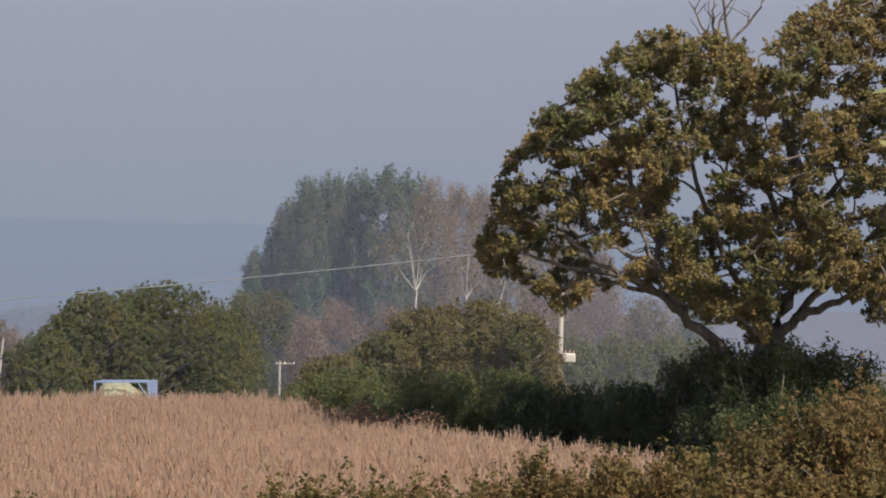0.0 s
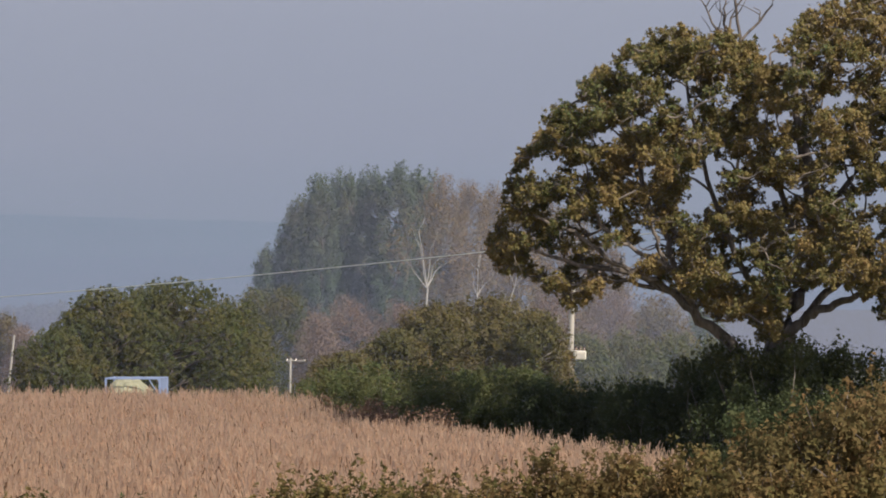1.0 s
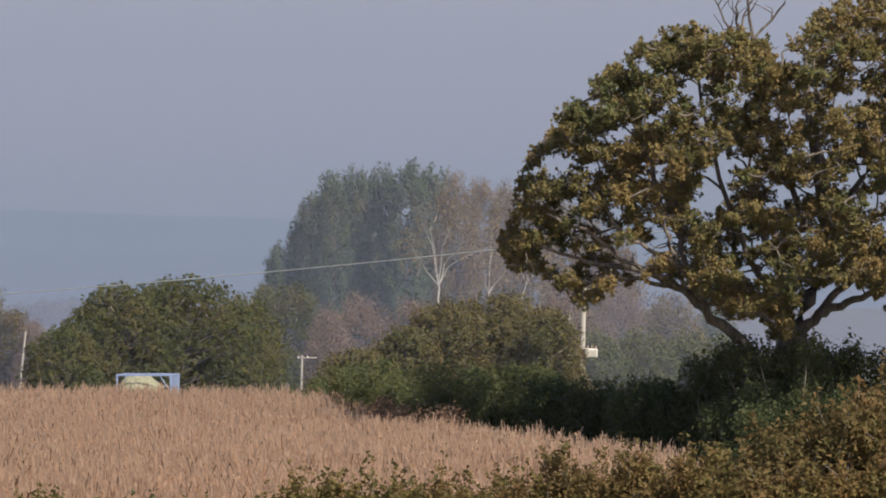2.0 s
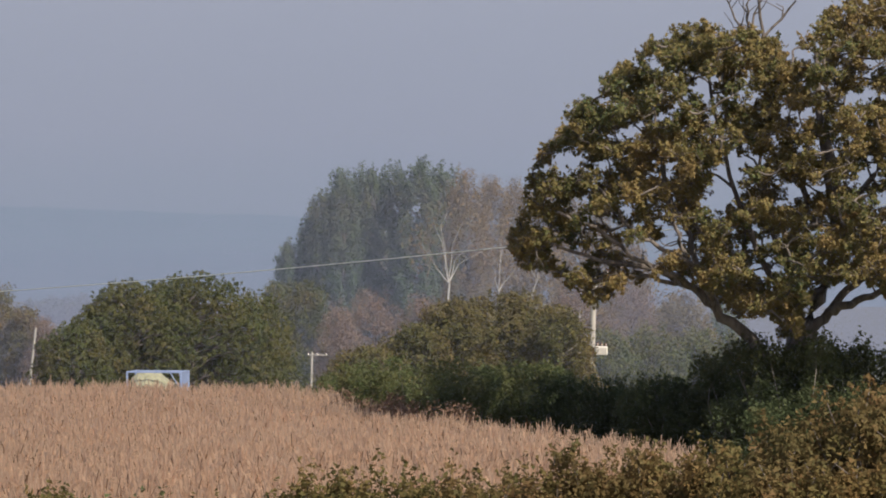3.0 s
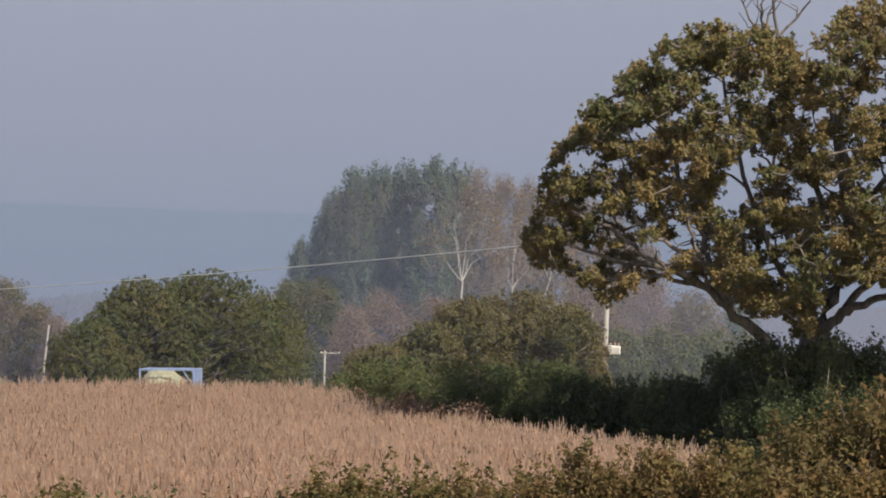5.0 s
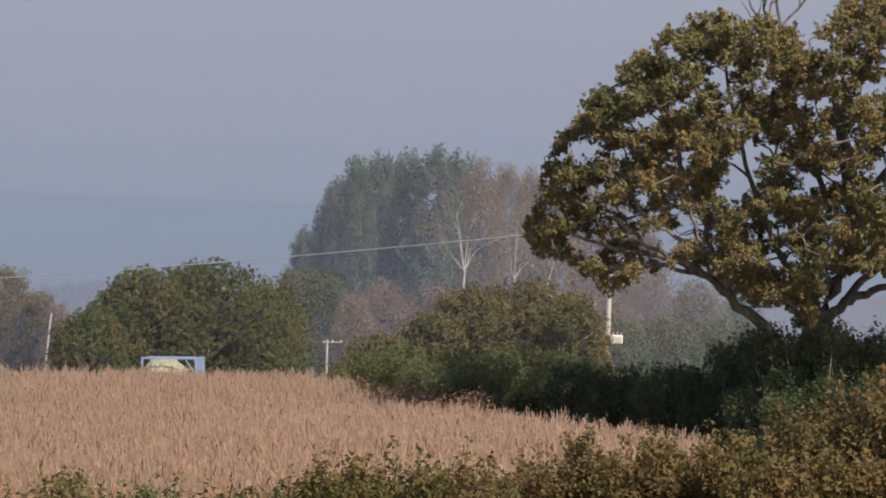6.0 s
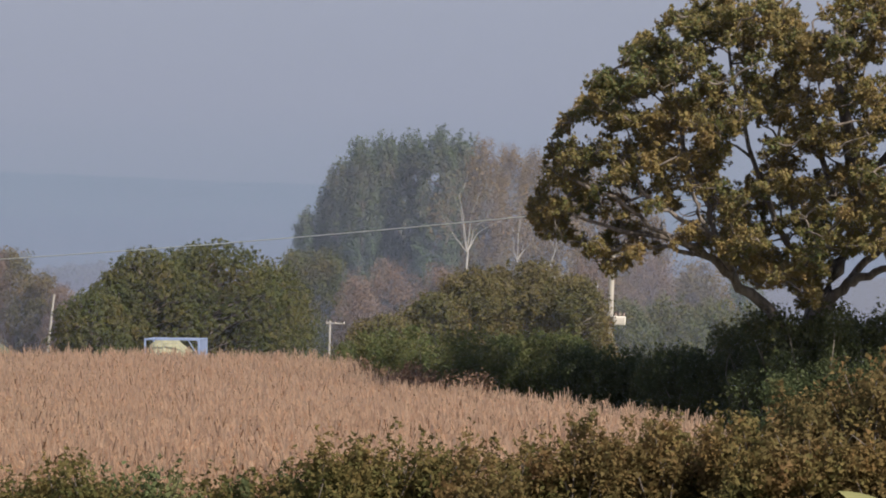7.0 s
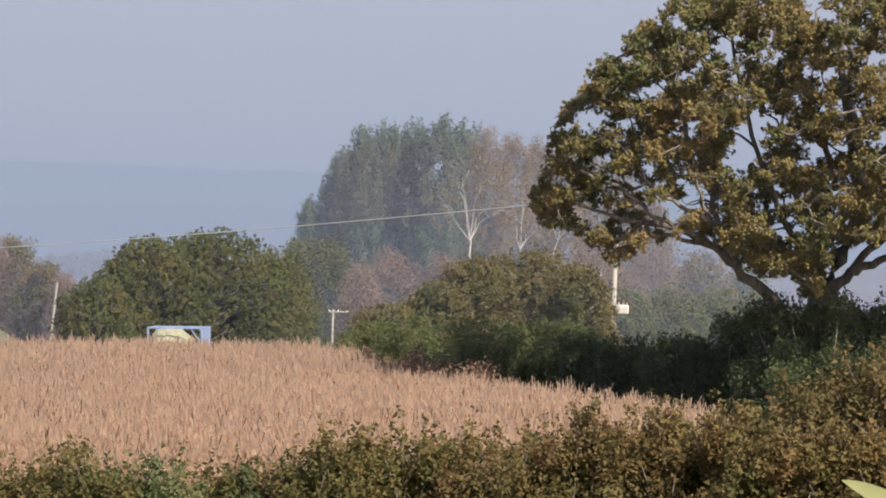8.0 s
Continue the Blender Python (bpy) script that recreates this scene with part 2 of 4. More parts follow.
def build_hills():
    """Far ridges: glowing sheets, haze put into their colour, hardly darker than the sky."""
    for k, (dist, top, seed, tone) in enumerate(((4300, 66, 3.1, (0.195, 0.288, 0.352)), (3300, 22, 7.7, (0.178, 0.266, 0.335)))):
        m, n, l, p = nodes_of("glowing_haze_ridge")
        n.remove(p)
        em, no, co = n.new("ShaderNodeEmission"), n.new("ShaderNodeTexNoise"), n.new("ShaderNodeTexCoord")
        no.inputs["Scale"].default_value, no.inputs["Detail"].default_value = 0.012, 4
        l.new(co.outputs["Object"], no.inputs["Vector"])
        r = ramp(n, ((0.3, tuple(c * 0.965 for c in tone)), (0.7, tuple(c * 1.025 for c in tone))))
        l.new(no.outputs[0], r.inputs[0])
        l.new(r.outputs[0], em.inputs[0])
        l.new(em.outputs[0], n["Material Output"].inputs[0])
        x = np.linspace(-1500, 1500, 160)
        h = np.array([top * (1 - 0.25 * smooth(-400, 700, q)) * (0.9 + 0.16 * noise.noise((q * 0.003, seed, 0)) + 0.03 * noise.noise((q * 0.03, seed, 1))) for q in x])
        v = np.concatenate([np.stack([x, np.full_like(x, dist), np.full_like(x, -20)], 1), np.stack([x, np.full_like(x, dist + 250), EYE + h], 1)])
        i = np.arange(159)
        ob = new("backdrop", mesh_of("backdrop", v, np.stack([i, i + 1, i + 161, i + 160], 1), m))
        tagged(ob, "distant ridge, a glowing sheet with pale blue haze in its colour", "hill", kind="structure")


build_hills()


def build_haze_strips():
    """Haze put into shape: added hair-fine level strips that thin out upwards."""
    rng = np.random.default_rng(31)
    m = haze_strip_material((0.340, 0.385, 0.575))
    # the nearest layer is added to lift the darkest tones behind it
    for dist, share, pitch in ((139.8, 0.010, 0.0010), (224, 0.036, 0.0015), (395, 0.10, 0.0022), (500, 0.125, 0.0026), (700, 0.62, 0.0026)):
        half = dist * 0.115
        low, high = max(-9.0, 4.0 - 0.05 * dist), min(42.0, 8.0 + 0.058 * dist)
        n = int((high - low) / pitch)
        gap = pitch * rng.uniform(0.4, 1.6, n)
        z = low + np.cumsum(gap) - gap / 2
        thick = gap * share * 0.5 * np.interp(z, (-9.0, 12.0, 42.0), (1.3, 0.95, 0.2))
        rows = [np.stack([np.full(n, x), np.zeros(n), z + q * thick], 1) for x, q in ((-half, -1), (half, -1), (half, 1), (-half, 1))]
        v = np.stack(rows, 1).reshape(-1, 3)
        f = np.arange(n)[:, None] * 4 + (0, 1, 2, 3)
        ob = new("haze_strips", mesh_of("haze_strips", v, f, m))
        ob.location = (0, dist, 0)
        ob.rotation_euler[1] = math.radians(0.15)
        tagged(ob, "hair-fine pale strips added to stand in for haze", "mist", kind="stuff")


build_haze_strips()


# ---- the maize ----
def maize_plant(rng):
    """One dry plant, about 2.2 m: stalk, hanging leaves, ear and tassel, as quads."""
    vs, fs = [], []

    def strip(pts, wid, side):
        k = sum(len(q) for q in vs)
        pts, wid = np.asarray(pts, float), np.asarray(wid, float)[:, None]
        vs.append(np.stack([pts - side * wid, pts + side * wid], 1).reshape(-1, 3))
        for i in range(len(pts) - 1):
            fs.append((k + 2 * i, k + 2 * i + 1, k + 2 * i + 3, k + 2 * i + 2))

    strip([(0, 0, 0), (0.01, 0, 1.0), (0.02, 0.01, 2.0)], (0.016, 0.013, 0.008), np.array((0.95, 0.3, 0)))
    for i in range(10):
        z0, a = (0.9 if i < 1 else 1.35 + 0.07 * (i - 1)) + rng.uniform(-0.05, 0.05), i * 2.4 + rng.uniform(-0.5, 0.5)
        d = np.array((math.cos(a), math.sin(a), 0))
        s, ln = np.array((-d[1], d[0], rng.uniform(-0.6, 0.6))), rng.uniform(0.14, 0.30)
        drop = rng.uniform(-0.12, 0.24)
        strip([(0, 0, z0), d * ln * 0.5 + (0, 0, z0 + 0.14), d * ln + (0, 0, z0 - drop)], (0.013, 0.020, 0.005), s)
    for i in range(5):
        a = i * 1.26 + rng.uniform(-0.3, 0.3)
        d, s = np.array((math.cos(a), math.sin(a), 0)), np.array((-math.sin(a), math.cos(a), 0))
        tip = rng.uniform(0.04, 0.15)
        strip([(0.02, 0.01, 1.97), d * tip + (0, 0, rng.uniform(2.12, 2.36) - tip * 0.5)], (0.009, 0.010), s)
    return np.concatenate(vs), np.array(fs)


def edge_x(y):
    """The field's far side, a slanting edge along the hedge with a step in it."""
    return np.interp(y, (98, 131, 150, 162, 165, 178, 199, 206, 212), (4.9, 4.8, 1.9, -0.6, -2.6, -4.0, -5.6, -8.5, -21.0))


def build_maize():
    rng = np.random.default_rng(5)
    kinds = [maize_plant(rng) for _ in range(10)]
    rows = []
    for y in np.arange(97.5, 212.5, 0.7):
        right = edge_x(y)
        left = -0.0897 * y - 1.0
        if right <= left:
            continue
        n = int((right - left) / 0.2)
        rows.append(np.stack([rng.uniform(left, right, n), y + rng.normal(0, 0.12, n)], 1))
    p = np.concatenate(rows)
    z = land(p[:, 0], p[:, 1])
    pick, turn = rng.integers(0, 10, len(p)), rng.uniform(0, 2 * np.pi, len(p))
    size = np.clip(rng.normal(0.945, 0.045, len(p)), 0.82, 1.08) * (1 + 0.035 * np.sin(p[:, 0] * 0.9) * np.sin(p[:, 1] * 0.35))
    lean = rng.normal(0, 0.11, (len(p), 2))
    vs, fs, k = [], [], 0
    for i, (v, f) in enumerate(kinds):
        s = np.nonzero(pick == i)[0]
        c, sn = np.cos(turn[s])[:, None], np.sin(turn[s])[:, None]
        q = v[None] * size[s][:, None, None]
        x = q[..., 0] * c - q[..., 1] * sn + q[..., 2] * lean[s, :1] + p[s, :1]
        y = q[..., 0] * sn + q[..., 1] * c + q[..., 2] * lean[s, 1:] + p[s, 1:]
        vs.append(np.stack([x, y, q[..., 2] + z[s][:, None]], -1).reshape(-1, 3))
        fs.append((f[None] + (np.arange(len(s)) * len(v))[:, None, None] + k).reshape(-1, 4))
        k += len(vs[-1])
    ob = new("maize_field", mesh_of("maize", np.concatenate(vs), np.concatenate(fs), MAIZE))
    tagged(ob, "ripe dry straw-coloured maize standing in a field", "maize crop", kind="stuff")


build_maize()


# ---- the oak ----
def build_oak():
    ox, oy = 9.05, 165.0
    rng = np.random.default_rng(11)
    tree = thing("oak_tree", ox, oy, ground_z(ox, oy), "broad old oak with bronze and green autumn leaves", "tree")
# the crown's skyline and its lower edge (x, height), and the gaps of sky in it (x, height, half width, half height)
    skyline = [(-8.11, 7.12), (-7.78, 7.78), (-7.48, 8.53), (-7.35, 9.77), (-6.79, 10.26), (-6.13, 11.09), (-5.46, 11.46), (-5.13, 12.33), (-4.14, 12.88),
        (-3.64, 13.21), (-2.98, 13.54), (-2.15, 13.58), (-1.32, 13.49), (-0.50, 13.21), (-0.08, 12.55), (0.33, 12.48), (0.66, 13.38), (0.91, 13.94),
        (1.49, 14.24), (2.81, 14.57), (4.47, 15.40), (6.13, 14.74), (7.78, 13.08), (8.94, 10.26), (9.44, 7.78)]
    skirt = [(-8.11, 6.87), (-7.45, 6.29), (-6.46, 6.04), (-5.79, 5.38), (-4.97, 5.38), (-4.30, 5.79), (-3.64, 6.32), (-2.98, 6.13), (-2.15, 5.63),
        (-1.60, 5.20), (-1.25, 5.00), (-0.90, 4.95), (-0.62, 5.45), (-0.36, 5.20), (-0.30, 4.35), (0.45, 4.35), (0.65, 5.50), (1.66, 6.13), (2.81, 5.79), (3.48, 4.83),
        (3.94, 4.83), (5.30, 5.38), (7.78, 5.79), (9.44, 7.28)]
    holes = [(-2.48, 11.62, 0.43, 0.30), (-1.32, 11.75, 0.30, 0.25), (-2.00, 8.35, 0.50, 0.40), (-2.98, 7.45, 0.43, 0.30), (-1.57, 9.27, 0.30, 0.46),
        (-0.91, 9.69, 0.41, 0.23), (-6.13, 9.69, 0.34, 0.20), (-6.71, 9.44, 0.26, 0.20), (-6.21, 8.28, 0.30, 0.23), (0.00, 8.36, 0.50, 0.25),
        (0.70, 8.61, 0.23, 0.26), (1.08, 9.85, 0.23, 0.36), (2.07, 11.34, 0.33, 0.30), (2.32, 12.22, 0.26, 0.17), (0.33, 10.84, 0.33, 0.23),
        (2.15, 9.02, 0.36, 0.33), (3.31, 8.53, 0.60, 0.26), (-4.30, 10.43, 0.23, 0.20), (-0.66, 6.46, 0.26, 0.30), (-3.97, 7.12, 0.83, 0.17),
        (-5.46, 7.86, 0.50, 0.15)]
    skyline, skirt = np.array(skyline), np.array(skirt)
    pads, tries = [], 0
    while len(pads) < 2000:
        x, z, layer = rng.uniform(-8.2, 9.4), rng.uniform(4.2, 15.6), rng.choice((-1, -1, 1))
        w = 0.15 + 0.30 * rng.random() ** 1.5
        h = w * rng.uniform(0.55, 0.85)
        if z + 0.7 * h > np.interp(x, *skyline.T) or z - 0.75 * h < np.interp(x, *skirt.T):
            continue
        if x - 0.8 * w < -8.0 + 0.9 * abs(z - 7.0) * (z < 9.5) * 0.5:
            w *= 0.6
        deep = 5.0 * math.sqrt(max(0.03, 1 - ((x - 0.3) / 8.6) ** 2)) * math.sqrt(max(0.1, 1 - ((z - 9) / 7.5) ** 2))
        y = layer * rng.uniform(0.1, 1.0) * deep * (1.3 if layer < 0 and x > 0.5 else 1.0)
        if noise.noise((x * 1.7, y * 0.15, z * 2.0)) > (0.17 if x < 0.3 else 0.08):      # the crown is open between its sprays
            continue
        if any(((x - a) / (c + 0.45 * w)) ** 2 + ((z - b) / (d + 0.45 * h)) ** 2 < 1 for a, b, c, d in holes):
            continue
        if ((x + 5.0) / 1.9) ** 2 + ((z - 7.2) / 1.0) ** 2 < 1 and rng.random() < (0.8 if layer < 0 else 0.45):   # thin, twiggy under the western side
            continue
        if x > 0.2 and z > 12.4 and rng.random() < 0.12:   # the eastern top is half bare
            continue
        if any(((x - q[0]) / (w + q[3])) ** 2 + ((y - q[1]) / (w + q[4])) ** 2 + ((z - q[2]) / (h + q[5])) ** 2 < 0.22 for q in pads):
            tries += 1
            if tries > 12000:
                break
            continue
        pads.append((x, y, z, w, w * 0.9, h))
    # the trunk and the great limbs: ends in metres from the foot
    trunk = [(0, 0, -0.1), (0.05, 0, 1.2), (0.1, 0, 2.6), (0.3, 0, 3.6), (0.6, 0.1, 4.6), (0.95, 0.2, 5.6), (1.45, 0.3, 6.3), (1.7, 0.4, 7.4), (1.4, 0.5, 9.2), (1.0, 0.5, 11.0), (0.9, 0.4, 12.8)]
    v, f = tube(trunk, (1.0, 0.75, 0.62, 0.48, 0.37, 0.32, 0.29, 0.25, 0.20, 0.13, 0.06), 12)
    v = v + 0.05 * np.sin(v[:, 2:3] * 3 + v[:, :1] * 7)
    array_part("trunk", v, f, OAK_BARK, tree, "thick fissured grey trunk", True)
    great = [
        [(0.0, -0.2, 3.2), (-0.55, -0.4, 3.9), (-1.3, -0.7, 4.8), (-2.15, -1.0, 5.5), (-2.8, -1.2, 6.0), (-3.8, -1.5, 6.45), (-5.4, -1.5, 6.6), (-6.8, -1.3, 7.1)],
        [(-1.9, -1.0, 5.2), (-2.5, -0.6, 6.4), (-2.9, -0.2, 7.8), (-3.6, 0.2, 9.4), (-4.2, 0.4, 11.0)],
        [(0.4, 0.0, 4.4), (0.0, -0.4, 5.6), (-0.8, -0.8, 7.2), (-1.3, -0.7, 8.8), (-1.9, -0.3, 10.6), (-2.4, 0.0, 12.6)],
        [(0.7, -0.1, 4.5), (1.5, -0.4, 5.2), (2.5, -0.8, 5.7), (3.8, -1.0, 6.2), (5.4, -0.8, 6.9)],
        [(0.8, 0.3, 6.2), (1.7, 0.4, 7.8), (2.7, 0.4, 9.2), (3.3, 0.5, 11.0), (3.6, 0.4, 13.2)],
        [(0.9, 0.2, 7.6), (0.4, -0.8, 9.2), (-0.2, -1.2, 10.8), (-0.6, -1.2, 12.4), (-0.9, -1.0, 14.6)],
        [(0.5, 0.5, 5.0), (0.3, 1.6, 6.5), (-0.4, 2.6, 8.2), (-0.6, 3.2, 10.2)],
        [(1.2, 0.5, 5.0), (2.6, 1.6, 6.4), (4.4, 2.2, 8.0), (6.0, 2.2, 9.6)],
        [(-2.4, -1.1, 5.7), (-3.2, -1.7, 6.2), (-4.2, -2.1, 6.7), (-5.6, -2.3, 7.4), (-6.9, -2.0, 8.1)],
        [(-2.0, -1.0, 5.4), (-2.7, -1.9, 6.4), (-3.6, -2.5, 7.1), (-4.6, -2.7, 7.9), (-5.6, -2.5, 8.8)],
        [(-2.2, -1.0, 5.6), (-2.9, -1.9, 6.6), (-3.3, -2.4, 7.7), (-3.6, -2.4, 8.9)],
        [(-3.0, -1.3, 6.0), (-4.2, -2.0, 6.1), (-5.4, -2.2, 5.9), (-6.4, -2.0, 6.2)]]
    thick = (0.22, 0.12, 0.12, 0.18, 0.12, 0.10, 0.14, 0.13, 0.10, 0.09, 0.08, 0.07)
    nodes_at, made = [], []
    for line, r in zip(great, thick):
        q = np.array(line, float)
        if made:                                # a limb springs from the wood that is there
            old = np.concatenate(made)
            gap = np.linalg.norm(old - q[0], axis=1)
            if gap.min() < 0.45:
                q[0] = old[gap.argmin()]
        s = np.linspace(0, len(q) - 1, 22)
        fine = np.stack([np.interp(s, np.arange(len(q)), q[:, i]) for i in range(3)], 1)
        fine[1:-1] = (fine[:-2] + 2 * fine[1:-1] + fine[2:]) / 4 + np.cumsum(rng.normal(0, 0.05, (20, 3)), 0) * np.sin(np.linspace(0, np.pi, 20))[:, None] + rng.normal(0, 0.03, (20, 3))
        rad = np.linspace(r, 0.04, 22)
        v, f = tube(fine, rad, 9)
        array_part("limb", v, f, OAK_BARK, tree, smooth=True)
        made.append(fine)
        nodes_at.append(np.concatenate([fine[5:], rad[5:, None]], 1))
    nodes_at = np.concatenate(nodes_at + [np.array([(*p, 0.3) for p in trunk[6:]])])
    # boughs and twigs: every pad of leaves grows from the nearest wood inside it
    wood = []
    have = nodes_at[:, :3]
    order = sorted(pads, key=lambda q: np.min(np.linalg.norm(nodes_at[:, :3] - q[:3], axis=1)))
    for q in order:
        end = np.array(q[:3])
        far = np.linalg.norm(have - end, axis=1) + 0.5 * np.maximum(0, have[:, 2] - end[2])
        start = have[np.argmin(far)]
        size = np.linalg.norm(end - start)
        line = bent(rng, start, end, 0.12, 7)
        wood.append(tube(line, np.linspace(0.024 + 0.024 * min(size, 2.0), 0.014, 7), 5))
        have = np.concatenate([have, line[2:]])
        for _ in range(2):
            d = unit(rng.normal(size=3) + (0, 0, 0.3))
            wood.append(tube(bent(rng, line[4], end + d * np.array(q[3:]) * 1.25, 0.16, 5), np.linspace(0.018, 0.007, 5), 3))
    # bare twigs under the western side
    for _ in range(90):
        e = np.array((rng.uniform(-7.4, -2.4), rng.uniform(-2.8, 0.5), rng.uniform(5.9, 8.3)))
        a = have[np.argmin(np.linalg.norm(have - e, axis=1) + 2.0 * (np.linalg.norm(have - e, axis=1) < 0.5))]
        wood.append(tube(bent(rng, a, e, 0.16, 7), np.linspace(0.026, 0.008, 7), 4))
    # dead stag-headed branch over the crown
    foot = np.array((-0.9, -0.9, 12.9))
    for e in ((-1.9, -1.0, 14.4), (-1.2, -0.8, 14.7), (-0.2, -1.1, 14.9), (0.3, -0.7, 14.5)):
        line = bent(rng, foot, e, 0.10, 9)
        wood.append(tube(line, np.linspace(0.05, 0.015, 9), 5))
        for _ in range(4):
            st = line[rng.integers(3, 8)]
            wood.append(tube(bent(rng, st, st + (rng.uniform(-0.7, 0.7), rng.uniform(-0.3, 0.3), rng.uniform(0.3, 0.9)), 0.16, 6), np.linspace(0.022, 0.009, 6), 4))
    tagged(array_part("branchwork", *join(wood), OAK_BARK, tree, "crooked grey boughs and bare twigs", True), kind="stuff")
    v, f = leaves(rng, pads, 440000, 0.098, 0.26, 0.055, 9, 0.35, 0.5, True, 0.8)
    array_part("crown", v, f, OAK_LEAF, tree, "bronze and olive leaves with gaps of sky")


build_oak()


# ---- trees and shrubs ----
def tree_of(name, label, x, y, height, width, leaf, bark, seed, clear=0.2, belly=0.45, pads=26, count=7000, size=0.3, depth=None, trunk=0.25,
            spray=0.9, spread=0.35, pad_size=0.17, group="", category="tree", rise=0.45, flame=0.85, soft=0.85, fill=0.8):
    """A tree: a tapered trunk, limbs up into the crown, and pads of leaves that fill an uneven outline."""
    rng = np.random.default_rng(seed)
    depth = depth or width
    ob = thing(name, x, y, ground_z(x, y) - 0.05, label, category, group)
    spots = []
    for i in range(pads):
        t = clear + (1 - clear) * ((i + rng.random()) / pads)
        up = (t - belly) / (1 - belly) if t > belly else (belly - t) / (belly - clear + 0.25)
        r = math.sqrt(max(0.02, 1 - up * up))
        a, q = i * 2.399 + rng.uniform(-0.4, 0.4), rng.uniform(0.55, 0.92)
        ps = pad_size * rng.uniform(0.75, 1.3)
        spots.append((math.cos(a) * r * q * width / 2, math.sin(a) * r * q * depth / 2, t * height - ps * width * 0.55, ps * width, ps * depth, ps * width * flame))
    top = height * (0.94 if clear < 0.6 else 0.8)
    line = bent(rng, (0, 0, 0), (0, 0, top), 0.015, 9)
    v, f = tube(line, np.linspace(trunk, trunk * 0.12, 9) * np.linspace(1.15, 1, 9), 8)
    array_part("trunk", v, f, bark, ob, smooth=True)
    wood = []
    for k, s in enumerate(spots):
        z = max(height * clear * 0.7, s[2] - 0.35 * math.hypot(s[0], s[1]) - 0.05 * height)
        a = np.array([np.interp(z, line[:, 2], line[:, i]) for i in range(3)])
        piece = tube(bent(rng, a, s[:3], 0.08, 7), np.linspace(trunk * 0.35, 0.02, 7), 5)
        if k % 4 == 0:
            array_part("limb", *piece, bark, ob, smooth=True)
        else:
            wood.append(piece)
    tagged(array_part("branchwork", *join(wood), bark, ob, smooth=True), kind="stuff")
    array_part("crown", *leaves(rng, spots, count, size, spray, spread, 34, rise, fill, True, soft), leaf, ob)
    return ob


def shrub(name, label, x, y, width, depth, height, leaf, seed, count=6000, size=0.07, spray=0.4, spread=0.09, low=0.1, pads=16, group="", bark=GREY_BARK, sprays=0.6, shoots=0):
    """A shrub: stems from the ground and leafy pads up to an uneven top with loose shoots."""
    rng = np.random.default_rng(seed)
    ob = thing(name, x, y, ground_z(x, y) - 0.05, label, "shrub", group)
    spots = []
    for i in range(pads):
        u, t = rng.uniform(-0.5, 0.5), low + (1 - low) * ((i + rng.random()) / pads) ** 0.8
        shape = math.sqrt(max(0.05, 1 - (abs(u) * 1.35) ** 3)) * rng.uniform(0.86, 1.0)
        r = min(width, height) * rng.uniform(0.13, 0.22)
        spots.append((u * width, rng.uniform(-0.5, 0.5) * depth, max(r, t * height * shape - r * 0.7), r * 1.25, r * 1.2, r))
    high = sorted(spots, key=lambda q: -q[2])[:max(4, pads // 2)]
    for k in range(shoots):                     # loose shoots of the year standing over the top
        q = high[k % len(high)]
        rise = rng.uniform(0.16, 0.34)
        spots.append((q[0] + rng.uniform(-1, 1) * q[3], q[1] + rng.uniform(-0.5, 0.5) * q[4], q[2] + q[5] + rise * 0.45, 0.07, 0.07, rise))
    wood = []
    for s in spots:
        wood.append(tube(bent(rng, (s[0] * 0.35, s[1] * 0.35, 0), s[:3], 0.08, 7), np.linspace(0.024, 0.008, 7), 5))
    array_part("branchwork", *join(wood), bark, ob)
    array_part("foliage", *leaves(rng, spots, count, size, spray, spread, 30, sprays, 0.7, True), leaf, ob)
    return ob

# the far wood: poplars, thinning to birch and brown crowns behind the oak
POPLARS = [  # x, y, height, width
    (-18.4, 552, 15.3, 3.5), (-16.6, 566, 17.2, 4.0), (-15.2, 556, 20.4, 4.5), (-13.0, 548, 22.3, 4.6), (-10.8, 560, 22.7, 4.9), (-8.0, 552, 22.9, 5.0), (-5.6, 546, 23.4, 4.7), (-3.8, 560, 22.5, 4.5), (-10.0, 572, 21.3, 6.3), (-12.9, 574, 20.7, 5.8), (-2.6, 572, 21.6, 5.4)]
BROWN_POPLARS = [
    (-1.0, 548, 22.2, 5.3), (1.6, 560, 21.5, 5.2), (4.2, 566, 20.8, 5.2), (6.8, 560, 20.5, 5.2), (9.7, 566, 19.4, 5.2), (12.4, 560, 17.9, 5.2), (15.4, 572, 15.3, 5.3)]
for i, (x, y, h, w) in enumerate(POPLARS):
    tree_of("poplar_tree", "tall grey-green poplar standing in a misty wood", x, y, h, w, POPLAR_LEAF, GREY_BARK, 100 + i, 0.16, 0.6, 56, 22000, 0.22, 6.0, 0.28,
            0.9, 0.16, 0.115, "poplars of the far wood", rise=1.6, flame=2.2, soft=0.6)
for i, (x, y, h, w) in enumerate(BROWN_POPLARS):
    tree_of("poplar_tree", "thinning brown-leaved poplar with pale stem", x, y, h, w, BROWN_LEAF, GREY_BARK, 130 + i, 0.2, 0.62, 60, 28000, 0.15, 5.5, 0.16,
            1.1, 0.2, 0.115, "brown poplars of the far wood", rise=1.6, flame=2.2, soft=0.6)


